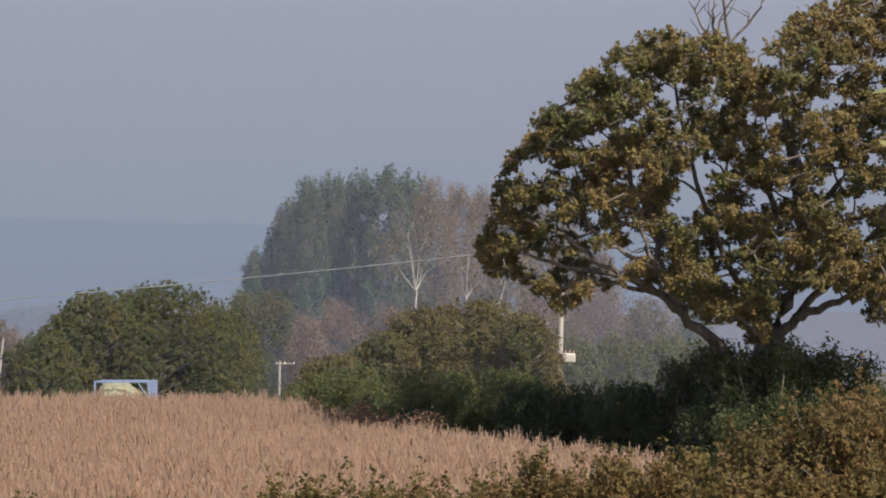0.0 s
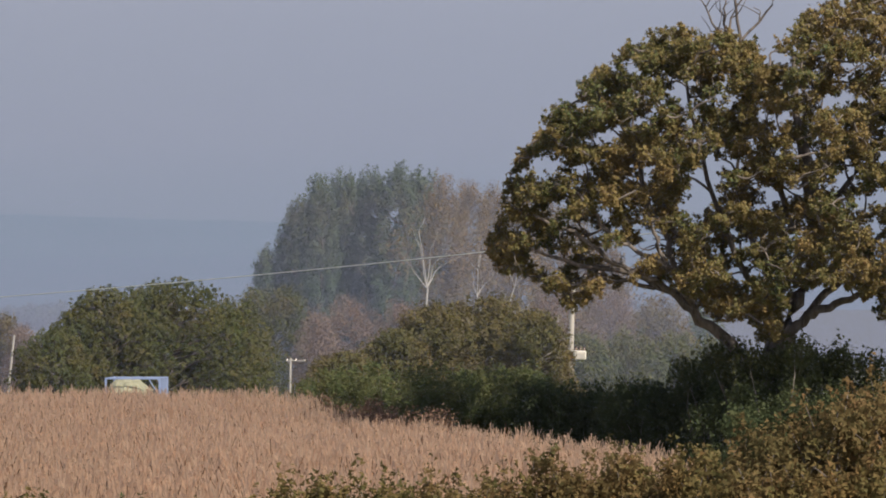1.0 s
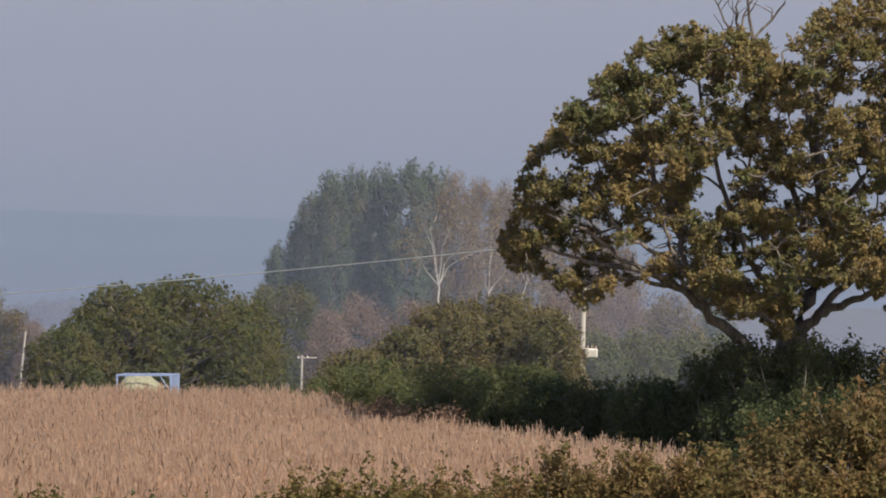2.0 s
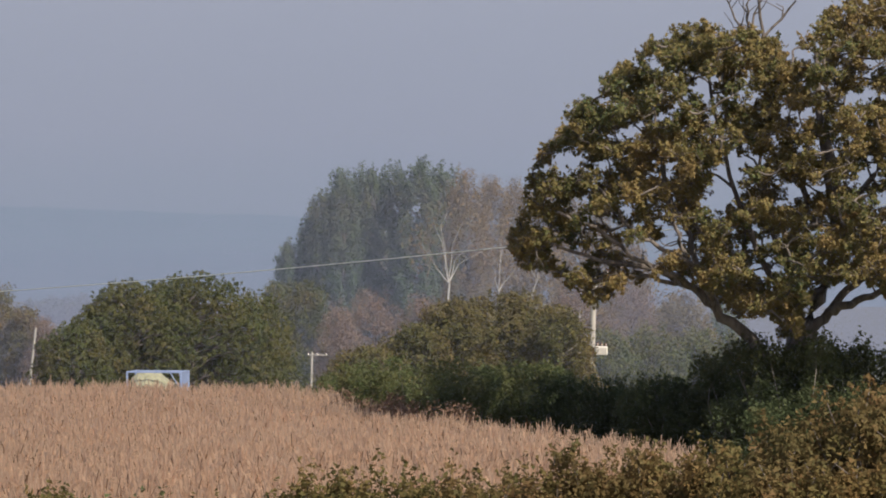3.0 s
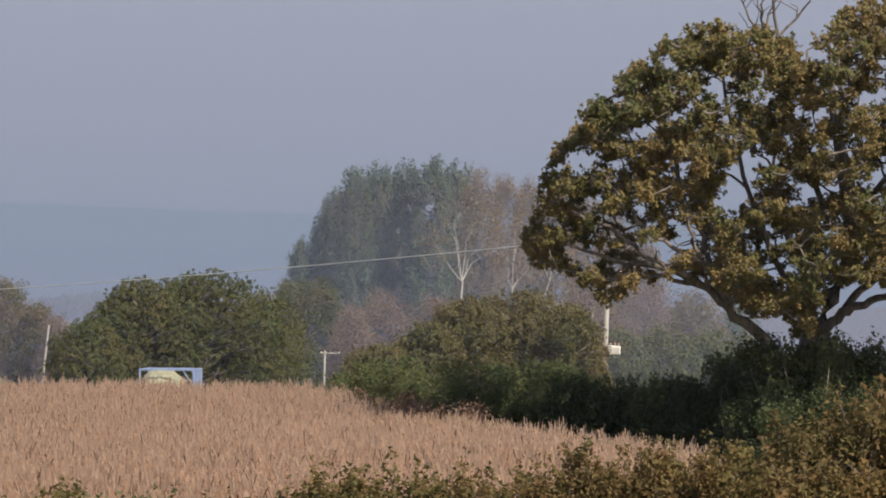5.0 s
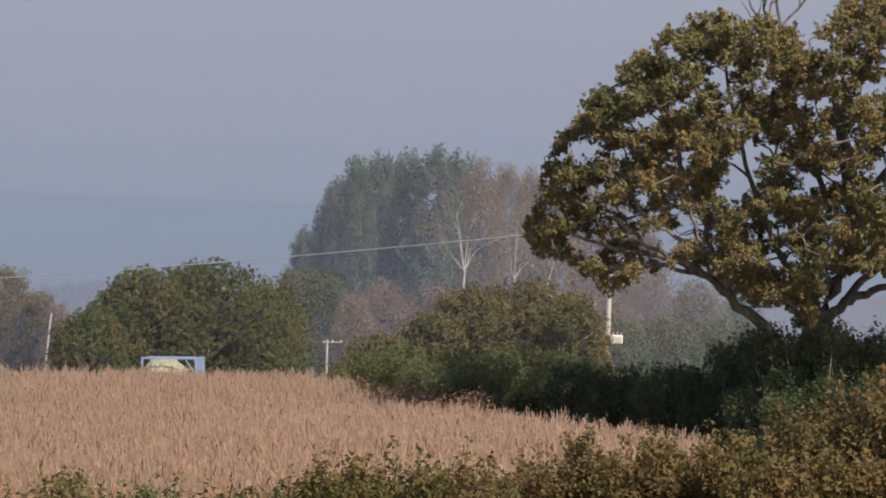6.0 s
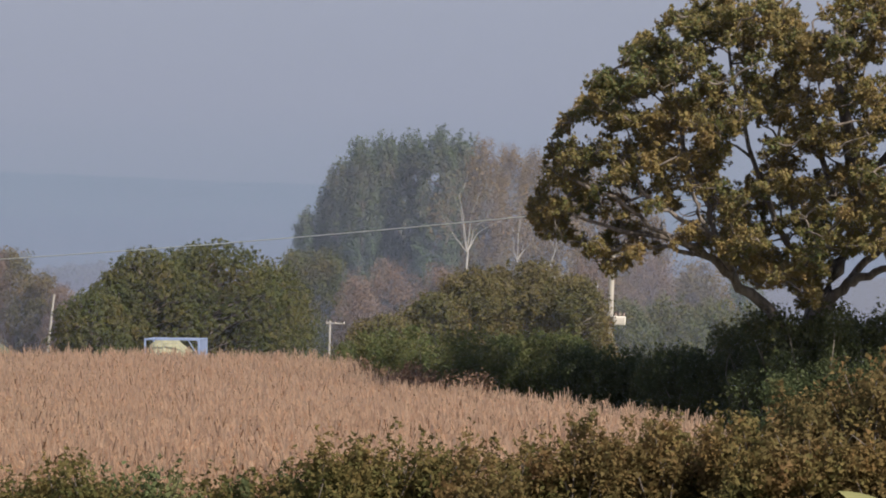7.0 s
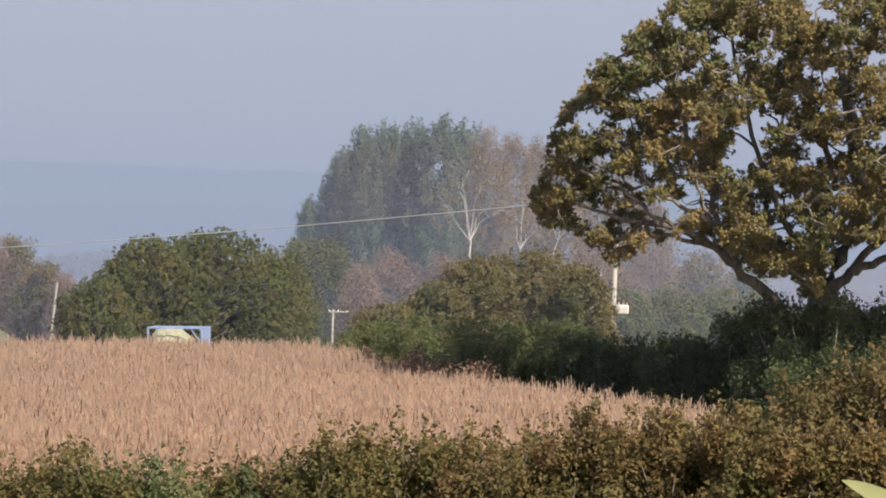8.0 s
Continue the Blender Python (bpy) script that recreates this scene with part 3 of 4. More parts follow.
def birch(x, y, height, seed, fork=0.42):
    """A bare birch: a white stem that forks into steep thin limbs."""
    rng = np.random.default_rng(seed)
    ob = thing("birch_tree", x, y, ground_z(x, y) - 0.05, "slender bare birch with a white forking stem", "tree", "birches of the far wood")
    base = np.array((0, 0, height * fork))
    stem = bent(rng, (0, 0, 0), (rng.normal(0, 0.25), 0, height * max(fork, 0.97 if fork > 0.75 else 0)), 0.012, 10)
    array_part("trunk", *tube(stem, np.linspace(0.13, 0.09 if fork < 0.75 else 0.025, 10), 7), PALE_BARK, ob, smooth=True)
    ends = []
    for dx, up in ((-0.36, 0.5), (-0.22, 0.85), (-0.02, 1.0), (0.16, 0.8), (0.36, 0.62), (0.62, 0.5)):
        root = base
        if fork > 0.75:                         # a single stem with short steep limbs along it
            root = stem[rng.integers(5, 9)]
            e = root + np.array((dx * 4.0 + rng.normal(0, 0.3), rng.normal(0, 0.5), 1.2 + 2.0 * up))
        else:
            e = np.array((dx * (1 - fork) * height, rng.uniform(-0.04, 0.04) * height, (fork + (1 - fork) * up) * height))
        array_part("limb", *tube(bent(rng, root, e, 0.04, 8), np.linspace(0.05 if fork < 0.75 else 0.04, 0.016, 8), 6), PALE_BARK, ob, smooth=True)
        ends.append(e)
    twigs = [tube(bent(rng, base + (e - base) * rng.uniform(0.3, 0.9), e + rng.normal(0, 0.07 * height, 3), 0.1, 5), np.linspace(0.025, 0.010, 5), 4) for e in ends for _ in range(4)]
    tagged(array_part("branchwork", *join(twigs), GREY_BARK, ob), kind="stuff")
    spots = [(*(e + rng.normal(0, 0.05 * height, 3)), 1.2, 1.2, 1.0) for e in ends for _ in range(3)]
    array_part("crown", *leaves(rng, spots, 900, 0.28, 1.0, 0.5, 14, 0.1), BROWN_LEAF, ob)


for x, y, h, fork, seed in ((-2.5, 520, 19.8, 0.66, 1), (2.3, 525, 17.3, 0.86, 2), (9.6, 520, 14.7, 0.90, 3), (6.4, 530, 16.0, 0.84, 4), (15.2, 530, 13.0, 0.90, 5)):
    birch(x, y, h, seed, fork)

# trees in the dip between the wood and the field
tree_of("ash_tree", "dull grey-green tree before the poplars", -14.3, 470, 13.8, 5.7, DOME_LEAF, GREY_BARK, 201, clear=0.06, belly=0.45, pads=44, count=16000, size=0.21, trunk=0.2, spray=0.8, spread=0.3, pad_size=0.15)
tree_of("ash_tree", "dull grey-green tree before the poplars", -17.0, 480, 13.4, 3.4, DOME_LEAF, GREY_BARK, 208, clear=0.06, belly=0.45, pads=44, count=16000, size=0.21, trunk=0.2, spray=0.8, spread=0.3, pad_size=0.15)
tree_of("beech_tree", "russet bare-twigged tree in mist", -8.5, 462, 12.5, 7.0, PINK_LEAF, GREY_BARK, 202, clear=0.06, belly=0.45, pads=44, count=20000, size=0.14, trunk=0.2, spray=0.8, spread=0.3, pad_size=0.13, rise=1.3, flame=1.3)
tree_of("thorn_tree", "leafless purple-grey thorn in mist", -11.0, 450, 11.5, 4.1, PINK_LEAF, GREY_BARK, 203, clear=0.06, belly=0.45, pads=44, count=20000, size=0.14, trunk=0.2, spray=0.8, spread=0.3, pad_size=0.13, rise=1.3, flame=1.3)
tree_of("thorn_tree", "leafless purple-grey thorn in mist", -4.3, 455, 12.2, 5.0, PINK_LEAF, GREY_BARK, 204, clear=0.06, belly=0.45, pads=44, count=20000, size=0.14, trunk=0.2, spray=0.8, spread=0.3, pad_size=0.13, rise=1.3, flame=1.3)
tree_of("birch_thicket", "thin brown birch scrub half lost in mist", 8.8, 500, 13.1, 6.0, PINK_LEAF, GREY_BARK, 210, clear=0.06, belly=0.45, pads=44, count=20000, size=0.14, trunk=0.2, spray=0.8, spread=0.3, pad_size=0.13, rise=1.3, flame=1.3)
tree_of("birch_thicket", "thin brown birch scrub half lost in mist", 14.2, 512, 13.0, 6.7, PINK_LEAF, GREY_BARK, 211, clear=0.06, belly=0.45, pads=44, count=20000, size=0.14, trunk=0.2, spray=0.8, spread=0.3, pad_size=0.13, rise=1.3, flame=1.3)
tree_of("birch_thicket", "thin brown birch scrub half lost in mist", 19.3, 524, 11.8, 6.8, BROWN_LEAF, GREY_BARK, 212, clear=0.06, belly=0.45, pads=44, count=16000, size=0.21, trunk=0.2, spray=0.8, spread=0.3, pad_size=0.15)
tree_of("birch_thicket", "thin brown birch scrub half lost in mist", 23.7, 536, 10.0, 5.9, POPLAR_LEAF, GREY_BARK, 213, clear=0.06, belly=0.45, pads=44, count=16000, size=0.21, trunk=0.2, spray=0.8, spread=0.3, pad_size=0.15)
tree_of("birch_thicket", "thin brown birch scrub half lost in mist", 12.4, 548, 9.3, 6.1, BROWN_LEAF, GREY_BARK, 214, clear=0.06, belly=0.45, pads=44, count=16000, size=0.21, trunk=0.2, spray=0.8, spread=0.3, pad_size=0.15)
tree_of("birch_thicket", "thin brown birch scrub half lost in mist", 18.3, 560, 8.9, 6.7, BROWN_LEAF, GREY_BARK, 215, clear=0.06, belly=0.45, pads=44, count=16000, size=0.21, trunk=0.2, spray=0.8, spread=0.3, pad_size=0.15)
tree_of("willow_bush", "pale green willow scrub behind the hedge", 9.5, 402, 9.2, 4.4, TEAL_LEAF, GREY_BARK, 220, clear=0.02, belly=0.45, pads=44, count=16000, size=0.21, trunk=0.2, spray=0.8, spread=0.3, pad_size=0.15)
tree_of("willow_bush", "pale green willow scrub behind the hedge", 12.8, 410, 9.8, 5.4, TEAL_LEAF, GREY_BARK, 221, clear=0.02, belly=0.45, pads=44, count=16000, size=0.21, trunk=0.2, spray=0.8, spread=0.3, pad_size=0.15)
tree_of("willow_bush", "pale green willow scrub behind the hedge", 16.6, 418, 9.7, 5.5, TEAL_LEAF, GREY_BARK, 222, clear=0.02, belly=0.45, pads=44, count=16000, size=0.21, trunk=0.2, spray=0.8, spread=0.3, pad_size=0.15)
tree_of("willow_bush", "pale green willow scrub behind the hedge", 19.9, 426, 9.1, 4.7, TEAL_LEAF, GREY_BARK, 223, clear=0.02, belly=0.45, pads=44, count=16000, size=0.21, trunk=0.2, spray=0.8, spread=0.3, pad_size=0.15)
# distant trees past the dome of oaks
tree_of("far_tree", "dull olive-brown tree far off in mist", -42.6, 497, 13.2, 6.0, BUSH_LEAF, GREY_BARK, 230, clear=0.06, belly=0.45, pads=44, count=16000, size=0.21, trunk=0.2, spray=0.8, spread=0.3, pad_size=0.15)
tree_of("far_tree", "dull olive-brown tree far off in mist", -39.5, 494, 11.0, 4.0, BUSH_LEAF, GREY_BARK, 231, clear=0.06, belly=0.45, pads=44, count=16000, size=0.21, trunk=0.2, spray=0.8, spread=0.3, pad_size=0.15)
tree_of("far_tree", "brown autumn tree far off in mist", -37.6, 490, 9.9, 3.9, PINK_LEAF, GREY_BARK, 232, clear=0.06, belly=0.45, pads=44, count=20000, size=0.14, trunk=0.2, spray=0.8, spread=0.3, pad_size=0.13, rise=1.3, flame=1.3)
tree_of("far_tree", "brown autumn tree far off in mist", -44.5, 496, 13.3, 4.5, PINK_LEAF, GREY_BARK, 233, clear=0.06, belly=0.45, pads=44, count=20000, size=0.14, trunk=0.2, spray=0.8, spread=0.3, pad_size=0.13, rise=1.3, flame=1.3)
tree_of("far_tree", "blue-grey tree on the misty plain", -110.5, 1500, 5.9, 13.6, POPLAR_LEAF, GREY_BARK, 240, clear=0.05, belly=0.5, pads=26, count=4000, size=1.0, trunk=0.5, spray=2.5, spread=0.9)
tree_of("far_tree", "blue-grey tree on the misty plain", -106.5, 1540, 6.3, 15.5, POPLAR_LEAF, GREY_BARK, 241, clear=0.05, belly=0.5, pads=26, count=4000, size=1.0, trunk=0.5, spray=2.5, spread=0.9)
tree_of("far_tree", "blue-grey tree on the misty plain", -97.0, 1500, 5.4, 13.6, POPLAR_LEAF, GREY_BARK, 242, clear=0.05, belly=0.5, pads=26, count=4000, size=1.0, trunk=0.5, spray=2.5, spread=0.9)
tree_of("far_tree", "blue-grey tree on the misty plain", -118.9, 1520, 5.1, 12.2, POPLAR_LEAF, GREY_BARK, 243, clear=0.05, belly=0.5, pads=26, count=4000, size=1.0, trunk=0.5, spray=2.5, spread=0.9)
# the dome of field oaks behind the maize
tree_of("field_oak", "dense rounded dark green and bronze oak", -17.0, 345, 10.6, 11.4, DOME_LEAF, OAK_BARK, 250, clear=0.02, belly=0.40, pads=130, count=98000, size=0.135, trunk=0.2, spray=0.20, spread=0.07, pad_size=0.115, rise=0.1, soft=0.5, fill=0.88, group="oaks behind the maize")
tree_of("field_oak", "dense rounded dark green and bronze oak", -21.1, 342, 10.0, 8.1, DOME_LEAF, OAK_BARK, 251, clear=0.02, belly=0.40, pads=130, count=64000, size=0.135, trunk=0.2, spray=0.20, spread=0.07, pad_size=0.115, rise=0.1, soft=0.5, fill=0.88, group="oaks behind the maize")
tree_of("field_oak", "dense rounded dark green and bronze oak", -24.1, 338, 7.2, 5.9, DOME_LEAF, OAK_BARK, 252, clear=0.02, belly=0.40, pads=130, count=41000, size=0.135, trunk=0.2, spray=0.20, spread=0.07, pad_size=0.115, rise=0.1, soft=0.5, fill=0.88, group="oaks behind the maize")
tree_of("field_oak", "dense rounded dark green and bronze oak", -22.7, 341, 8.7, 5.1, DOME_LEAF, OAK_BARK, 253, clear=0.02, belly=0.40, pads=130, count=33000, size=0.135, trunk=0.2, spray=0.20, spread=0.07, pad_size=0.115, rise=0.1, soft=0.5, fill=0.88, group="oaks behind the maize")
tree_of("field_oak", "dense rounded dark green and bronze oak", -14.0, 350, 9.8, 7.4, DOME_LEAF, OAK_BARK, 254, clear=0.02, belly=0.40, pads=130, count=38000, size=0.135, trunk=0.2, spray=0.20, spread=0.07, pad_size=0.115, rise=0.1, soft=0.5, fill=0.88, group="oaks behind the maize")
tree_of("field_oak", "dense rounded dark green and bronze oak", -19.0, 352, 10.6, 8.5, DOME_LEAF, OAK_BARK, 255, clear=0.02, belly=0.40, pads=130, count=66000, size=0.135, trunk=0.2, spray=0.20, spread=0.07, pad_size=0.115, rise=0.1, soft=0.5, fill=0.88, group="oaks behind the maize")
# turning trees behind the hedge
tree_of("field_maple", "low spreading olive-brown field maple", 1.4, 235, 5.7, 6.8, BUSH_LEAF, GREY_BARK, 260, clear=0.05, belly=0.4, pads=80, count=56000, size=0.125, trunk=0.2, spray=0.32, spread=0.12, pad_size=0.12, soft=0.6, rise=0.2, group="maples behind the hedge")
tree_of("field_maple", "low spreading olive-brown field maple", -0.9, 233, 5.4, 4.7, BUSH_LEAF, GREY_BARK, 261, clear=0.05, belly=0.4, pads=80, count=34000, size=0.125, trunk=0.2, spray=0.32, spread=0.12, pad_size=0.12, soft=0.6, rise=0.2, group="maples behind the hedge")
tree_of("field_maple", "low spreading olive-brown field maple", -2.4, 231, 4.3, 3.9, BUSH_LEAF, GREY_BARK, 262, clear=0.05, belly=0.4, pads=80, count=26000, size=0.125, trunk=0.2, spray=0.32, spread=0.12, pad_size=0.12, soft=0.6, rise=0.2, group="maples behind the hedge")
tree_of("field_maple", "low spreading olive-brown field maple", -4.4, 228, 3.3, 4.1, BUSH_LEAF, GREY_BARK, 263, clear=0.05, belly=0.4, pads=80, count=29000, size=0.125, trunk=0.2, spray=0.32, spread=0.12, pad_size=0.12, soft=0.6, rise=0.2, group="maples behind the hedge")
tree_of("field_maple", "low spreading olive-brown field maple", 3.4, 230, 5.1, 3.5, BUSH_LEAF, GREY_BARK, 264, clear=0.05, belly=0.4, pads=80, count=22000, size=0.125, trunk=0.2, spray=0.32, spread=0.12, pad_size=0.12, soft=0.6, rise=0.2, group="maples behind the hedge")
# the tall green hedge along the maize
# sun and the oak's shade along this row are put into the leaf colour
shrub("hedge_shrub", "dense dark green hawthorn in a tall hedge", -5.1, 200.0, 2.3, 2.2, 2.7, LIT_OLIVE_LEAF, 300, 20000, 0.09, 0.4, 0.13, 0.1, 26, "hedge along the maize")
shrub("hedge_shrub", "dense dark green hawthorn in a tall hedge", -3.8, 196.0, 2.7, 2.2, 3.1, LIT_OLIVE_LEAF, 301, 20000, 0.09, 0.4, 0.13, 0.1, 26, "hedge along the maize")
shrub("hedge_shrub", "dense dark green hawthorn in a tall hedge", -2.3, 184.0, 2.8, 2.2, 3.6, LIT_OLIVE_LEAF, 302, 20000, 0.09, 0.4, 0.13, 0.1, 26, "hedge along the maize")
shrub("hedge_shrub", "dense dark green hawthorn in a tall hedge", -0.9, 173.0, 2.6, 2.2, 3.8, LIT_OLIVE_LEAF, 303, 20000, 0.09, 0.4, 0.13, 0.1, 26, "hedge along the maize")
shrub("hedge_shrub", "dense dark green hawthorn in a tall hedge", 0.3, 177.5, 3.0, 2.4, 3.7, LIT_OLIVE_LEAF, 304, 20000, 0.09, 0.4, 0.13, 0.1, 26, "hedge along the maize")
shrub("hedge_shrub", "dense dark green hawthorn in a tall hedge", 1.33, 178.5, 3.0, 2.4, 3.8, LIT_OLIVE_LEAF, 305, 20000, 0.09, 0.4, 0.13, 0.1, 26, "hedge along the maize")
shrub("hedge_shrub", "dense dark green hawthorn in a tall hedge", 2.4, 178.0, 2.9, 2.4, 3.6, LIT_OLIVE_LEAF, 306, 20000, 0.09, 0.4, 0.13, 0.1, 26, "hedge along the maize")
shrub("hedge_shrub", "dense dark green hawthorn in a tall hedge", 3.25, 175.0, 2.6, 2.2, 3.35, GREEN_OR_SHADED_LEAF, 307, 20000, 0.09, 0.4, 0.13, 0.1, 26, "hedge along the maize")
shrub("hedge_shrub", "dense dark green hawthorn in a tall hedge", 4.15, 175.0, 2.6, 2.2, 3.3, GREEN_OR_SHADED_LEAF, 308, 20000, 0.09, 0.4, 0.13, 0.1, 26, "hedge along the maize")
shrub("hedge_shrub", "dense dark green hawthorn in a tall hedge", 5.1, 174.0, 2.5, 2.2, 3.3, GREEN_OR_SHADED_LEAF, 309, 20000, 0.09, 0.4, 0.13, 0.1, 26, "hedge along the maize")
shrub("hedge_shrub", "dense dark green hawthorn in a tall hedge", 5.8, 168.5, 2.3, 2.2, 3.5, GREEN_OR_SHADED_LEAF, 310, 20000, 0.09, 0.4, 0.13, 0.1, 26, "hedge along the maize")
shrub("holly_bush", "dark holly and ivy under the oak", 6.7, 168.0, 2.2, 2.0, 3.9, GREEN_OR_SHADED_LEAF, 320, 11000, 0.10, 0.4, 0.13, 0.1, 26, "bushes under the oak")
shrub("holly_bush", "dark holly and ivy under the oak", 7.6, 167.0, 2.0, 2.0, 4.2, GREEN_OR_SHADED_LEAF, 321, 11000, 0.10, 0.4, 0.13, 0.1, 26, "bushes under the oak")
shrub("holly_bush", "dark holly and ivy under the oak", 8.1, 164.1, 2.0, 2.0, 4.8, GREEN_OR_SHADED_LEAF, 322, 11000, 0.10, 0.4, 0.13, 0.1, 26, "bushes under the oak")
shrub("holly_bush", "dark holly and ivy under the oak", 9.0, 163.7, 2.2, 2.0, 4.9, GREEN_OR_SHADED_LEAF, 323, 11000, 0.10, 0.4, 0.13, 0.1, 26, "bushes under the oak")
shrub("holly_bush", "dark holly and ivy under the oak", 9.8, 163.9, 1.8, 2.0, 4.7, GREEN_OR_SHADED_LEAF, 324, 11000, 0.10, 0.4, 0.13, 0.1, 26, "bushes under the oak")
shrub("holly_bush", "dark holly and ivy under the oak", 10.3, 166.0, 2.4, 2.0, 4.4, GREEN_OR_SHADED_LEAF, 325, 11000, 0.10, 0.4, 0.13, 0.1, 26, "bushes under the oak")
shrub("holly_bush", "dark holly and ivy under the oak", 11.3, 167.0, 2.2, 2.0, 4.7, GREEN_OR_SHADED_LEAF, 326, 11000, 0.10, 0.4, 0.13, 0.1, 26, "bushes under the oak")
shrub("holly_bush", "dark holly and ivy under the oak", 12.3, 167.0, 1.8, 2.0, 4.4, GREEN_OR_SHADED_LEAF, 327, 11000, 0.10, 0.4, 0.13, 0.1, 26, "bushes under the oak")
shrub("hedge_shrub", "dense dark green hawthorn in a tall hedge", 7.1, 169.0, 1.8, 2.0, 3.0, GREEN_OR_SHADED_LEAF, 335, 20000, 0.09, 0.4, 0.13, 0.1, 26, "hedge along the maize")
shrub("hedge_shrub", "dense dark green hawthorn in a tall hedge", 6.2, 170.0, 1.8, 2.0, 2.9, GREEN_OR_SHADED_LEAF, 336, 20000, 0.09, 0.4, 0.13, 0.1, 26, "hedge along the maize")
shrub("sallow_bush", "dull grey-green sallow at the field corner", 6.2, 124.0, 1.9, 1.8, 3.4, GREEN_OR_SHADED_LEAF, 340, 20000, 0.075, 0.4, 0.1, 0.1, 20)
shrub("sallow_bush", "dull grey-green sallow at the field corner", 7.2, 122.0, 1.9, 1.8, 3.6, GREEN_OR_SHADED_LEAF, 341, 20000, 0.075, 0.4, 0.1, 0.1, 20)
shrub("sallow_bush", "dull grey-green sallow at the field corner", 9.3, 120.0, 2.0, 1.8, 4.1, GREEN_OR_SHADED_LEAF, 342, 20000, 0.075, 0.4, 0.1, 0.1, 20)
shrub("sallow_bush", "dull grey-green sallow at the field corner", 8.3, 121.0, 1.7, 1.8, 3.7, GREEN_OR_SHADED_LEAF, 343, 20000, 0.075, 0.4, 0.1, 0.1, 20)
shrub("dock_patch", "dead brown dock and weed stalks", -4.8, 192.0, 1.8, 1.4, 2.3, DOCK_SEED, 345, 4000, 0.085, 0.6, 0.09, 0.1, 20, "dead weeds", DEAD_WEED, 1.6)
shrub("dock_patch", "dead brown dock and weed stalks", -3.7, 181.0, 1.9, 1.4, 2.4, DOCK_SEED, 346, 4000, 0.085, 0.6, 0.09, 0.1, 20, "dead weeds", DEAD_WEED, 1.6)
shrub("dock_patch", "dead brown dock and weed stalks", -2.7, 172.0, 1.8, 1.4, 2.6, DOCK_SEED, 347, 4000, 0.085, 0.6, 0.09, 0.1, 20, "dead weeds", DEAD_WEED, 1.6)
shrub("dock_patch", "dead brown dock and weed stalks", -1.9, 168.0, 1.8, 1.4, 2.6, DOCK_SEED, 348, 4000, 0.085, 0.6, 0.09, 0.1, 20, "dead weeds", DEAD_WEED, 1.6)
shrub("dock_patch", "dead brown dock and weed stalks", -1.1, 166.5, 1.7, 1.4, 2.5, DOCK_SEED, 349, 4000, 0.085, 0.6, 0.09, 0.1, 20, "dead weeds", DEAD_WEED, 1.6)
shrub("dock_patch", "dead brown dock and weed stalks", -0.3, 165.0, 1.5, 1.4, 2.4, DOCK_SEED, 350, 4000, 0.085, 0.6, 0.09, 0.1, 20, "dead weeds", DEAD_WEED, 1.6)
# the near hedge: hawthorn and bramble along the foot of the rise
shrub("hedge_shrub", "clipped hawthorn turning bronze in the near hedge", -8.5, 93.1, 1.6, 1.5, 2.1, NEAR_LEAF, 400, 12000, 0.088, 0.32, 0.07, 0.06, 34, "near hedge", OAK_BARK, 1.0, 9)
shrub("hedge_shrub", "clipped hawthorn turning bronze in the near hedge", -7.7, 93.1, 1.8, 1.5, 2.2, NEAR_LEAF, 401, 12000, 0.088, 0.32, 0.07, 0.06, 34, "near hedge", OAK_BARK, 1.0, 9)
shrub("hedge_shrub", "clipped hawthorn turning bronze in the near hedge", -6.6, 90.9, 1.7, 1.5, 2.3, NEAR_LEAF, 402, 12000, 0.088, 0.32, 0.07, 0.06, 34, "near hedge", OAK_BARK, 1.0, 9)
shrub("hedge_shrub", "grey-green hazel in the near hedge", -5.8, 91.0, 1.7, 1.5, 2.2, TEAL_LEAF, 403, 12000, 0.088, 0.32, 0.07, 0.06, 34, "near hedge", OAK_BARK, 1.0, 9)
shrub("hedge_shrub", "clipped hawthorn turning bronze in the near hedge", -5.1, 92.8, 1.6, 1.5, 1.9, NEAR_LEAF, 404, 12000, 0.088, 0.32, 0.07, 0.06, 34, "near hedge", OAK_BARK, 1.0, 9)
shrub("hedge_shrub", "clipped hawthorn turning bronze in the near hedge", -4.3, 92.6, 1.5, 1.5, 1.9, NEAR_LEAF, 405, 12000, 0.088, 0.32, 0.07, 0.06, 34, "near hedge", OAK_BARK, 1.0, 9)
shrub("hedge_shrub", "fresh green shrub in the near hedge", -3.6, 92.4, 1.5, 1.5, 2.1, GREEN_OR_SHADED_LEAF, 406, 12000, 0.088, 0.32, 0.07, 0.06, 34, "near hedge", OAK_BARK, 1.0, 9)
shrub("hedge_shrub", "clipped hawthorn turning bronze in the near hedge", -2.8, 91.5, 1.5, 1.5, 2.6, NEAR_LEAF, 407, 12000, 0.088, 0.32, 0.07, 0.06, 34, "near hedge", OAK_BARK, 1.0, 9)
shrub("hedge_shrub", "clipped hawthorn turning bronze in the near hedge", -2.1, 92.3, 1.6, 1.5, 2.6, NEAR_LEAF, 408, 12000, 0.088, 0.32, 0.07, 0.06, 34, "near hedge", OAK_BARK, 1.0, 9)
shrub("hedge_shrub", "clipped hawthorn turning bronze in the near hedge", -1.3, 92.3, 1.6, 1.5, 2.7, NEAR_LEAF, 409, 12000, 0.088, 0.32, 0.07, 0.06, 34, "near hedge", OAK_BARK, 1.0, 9)
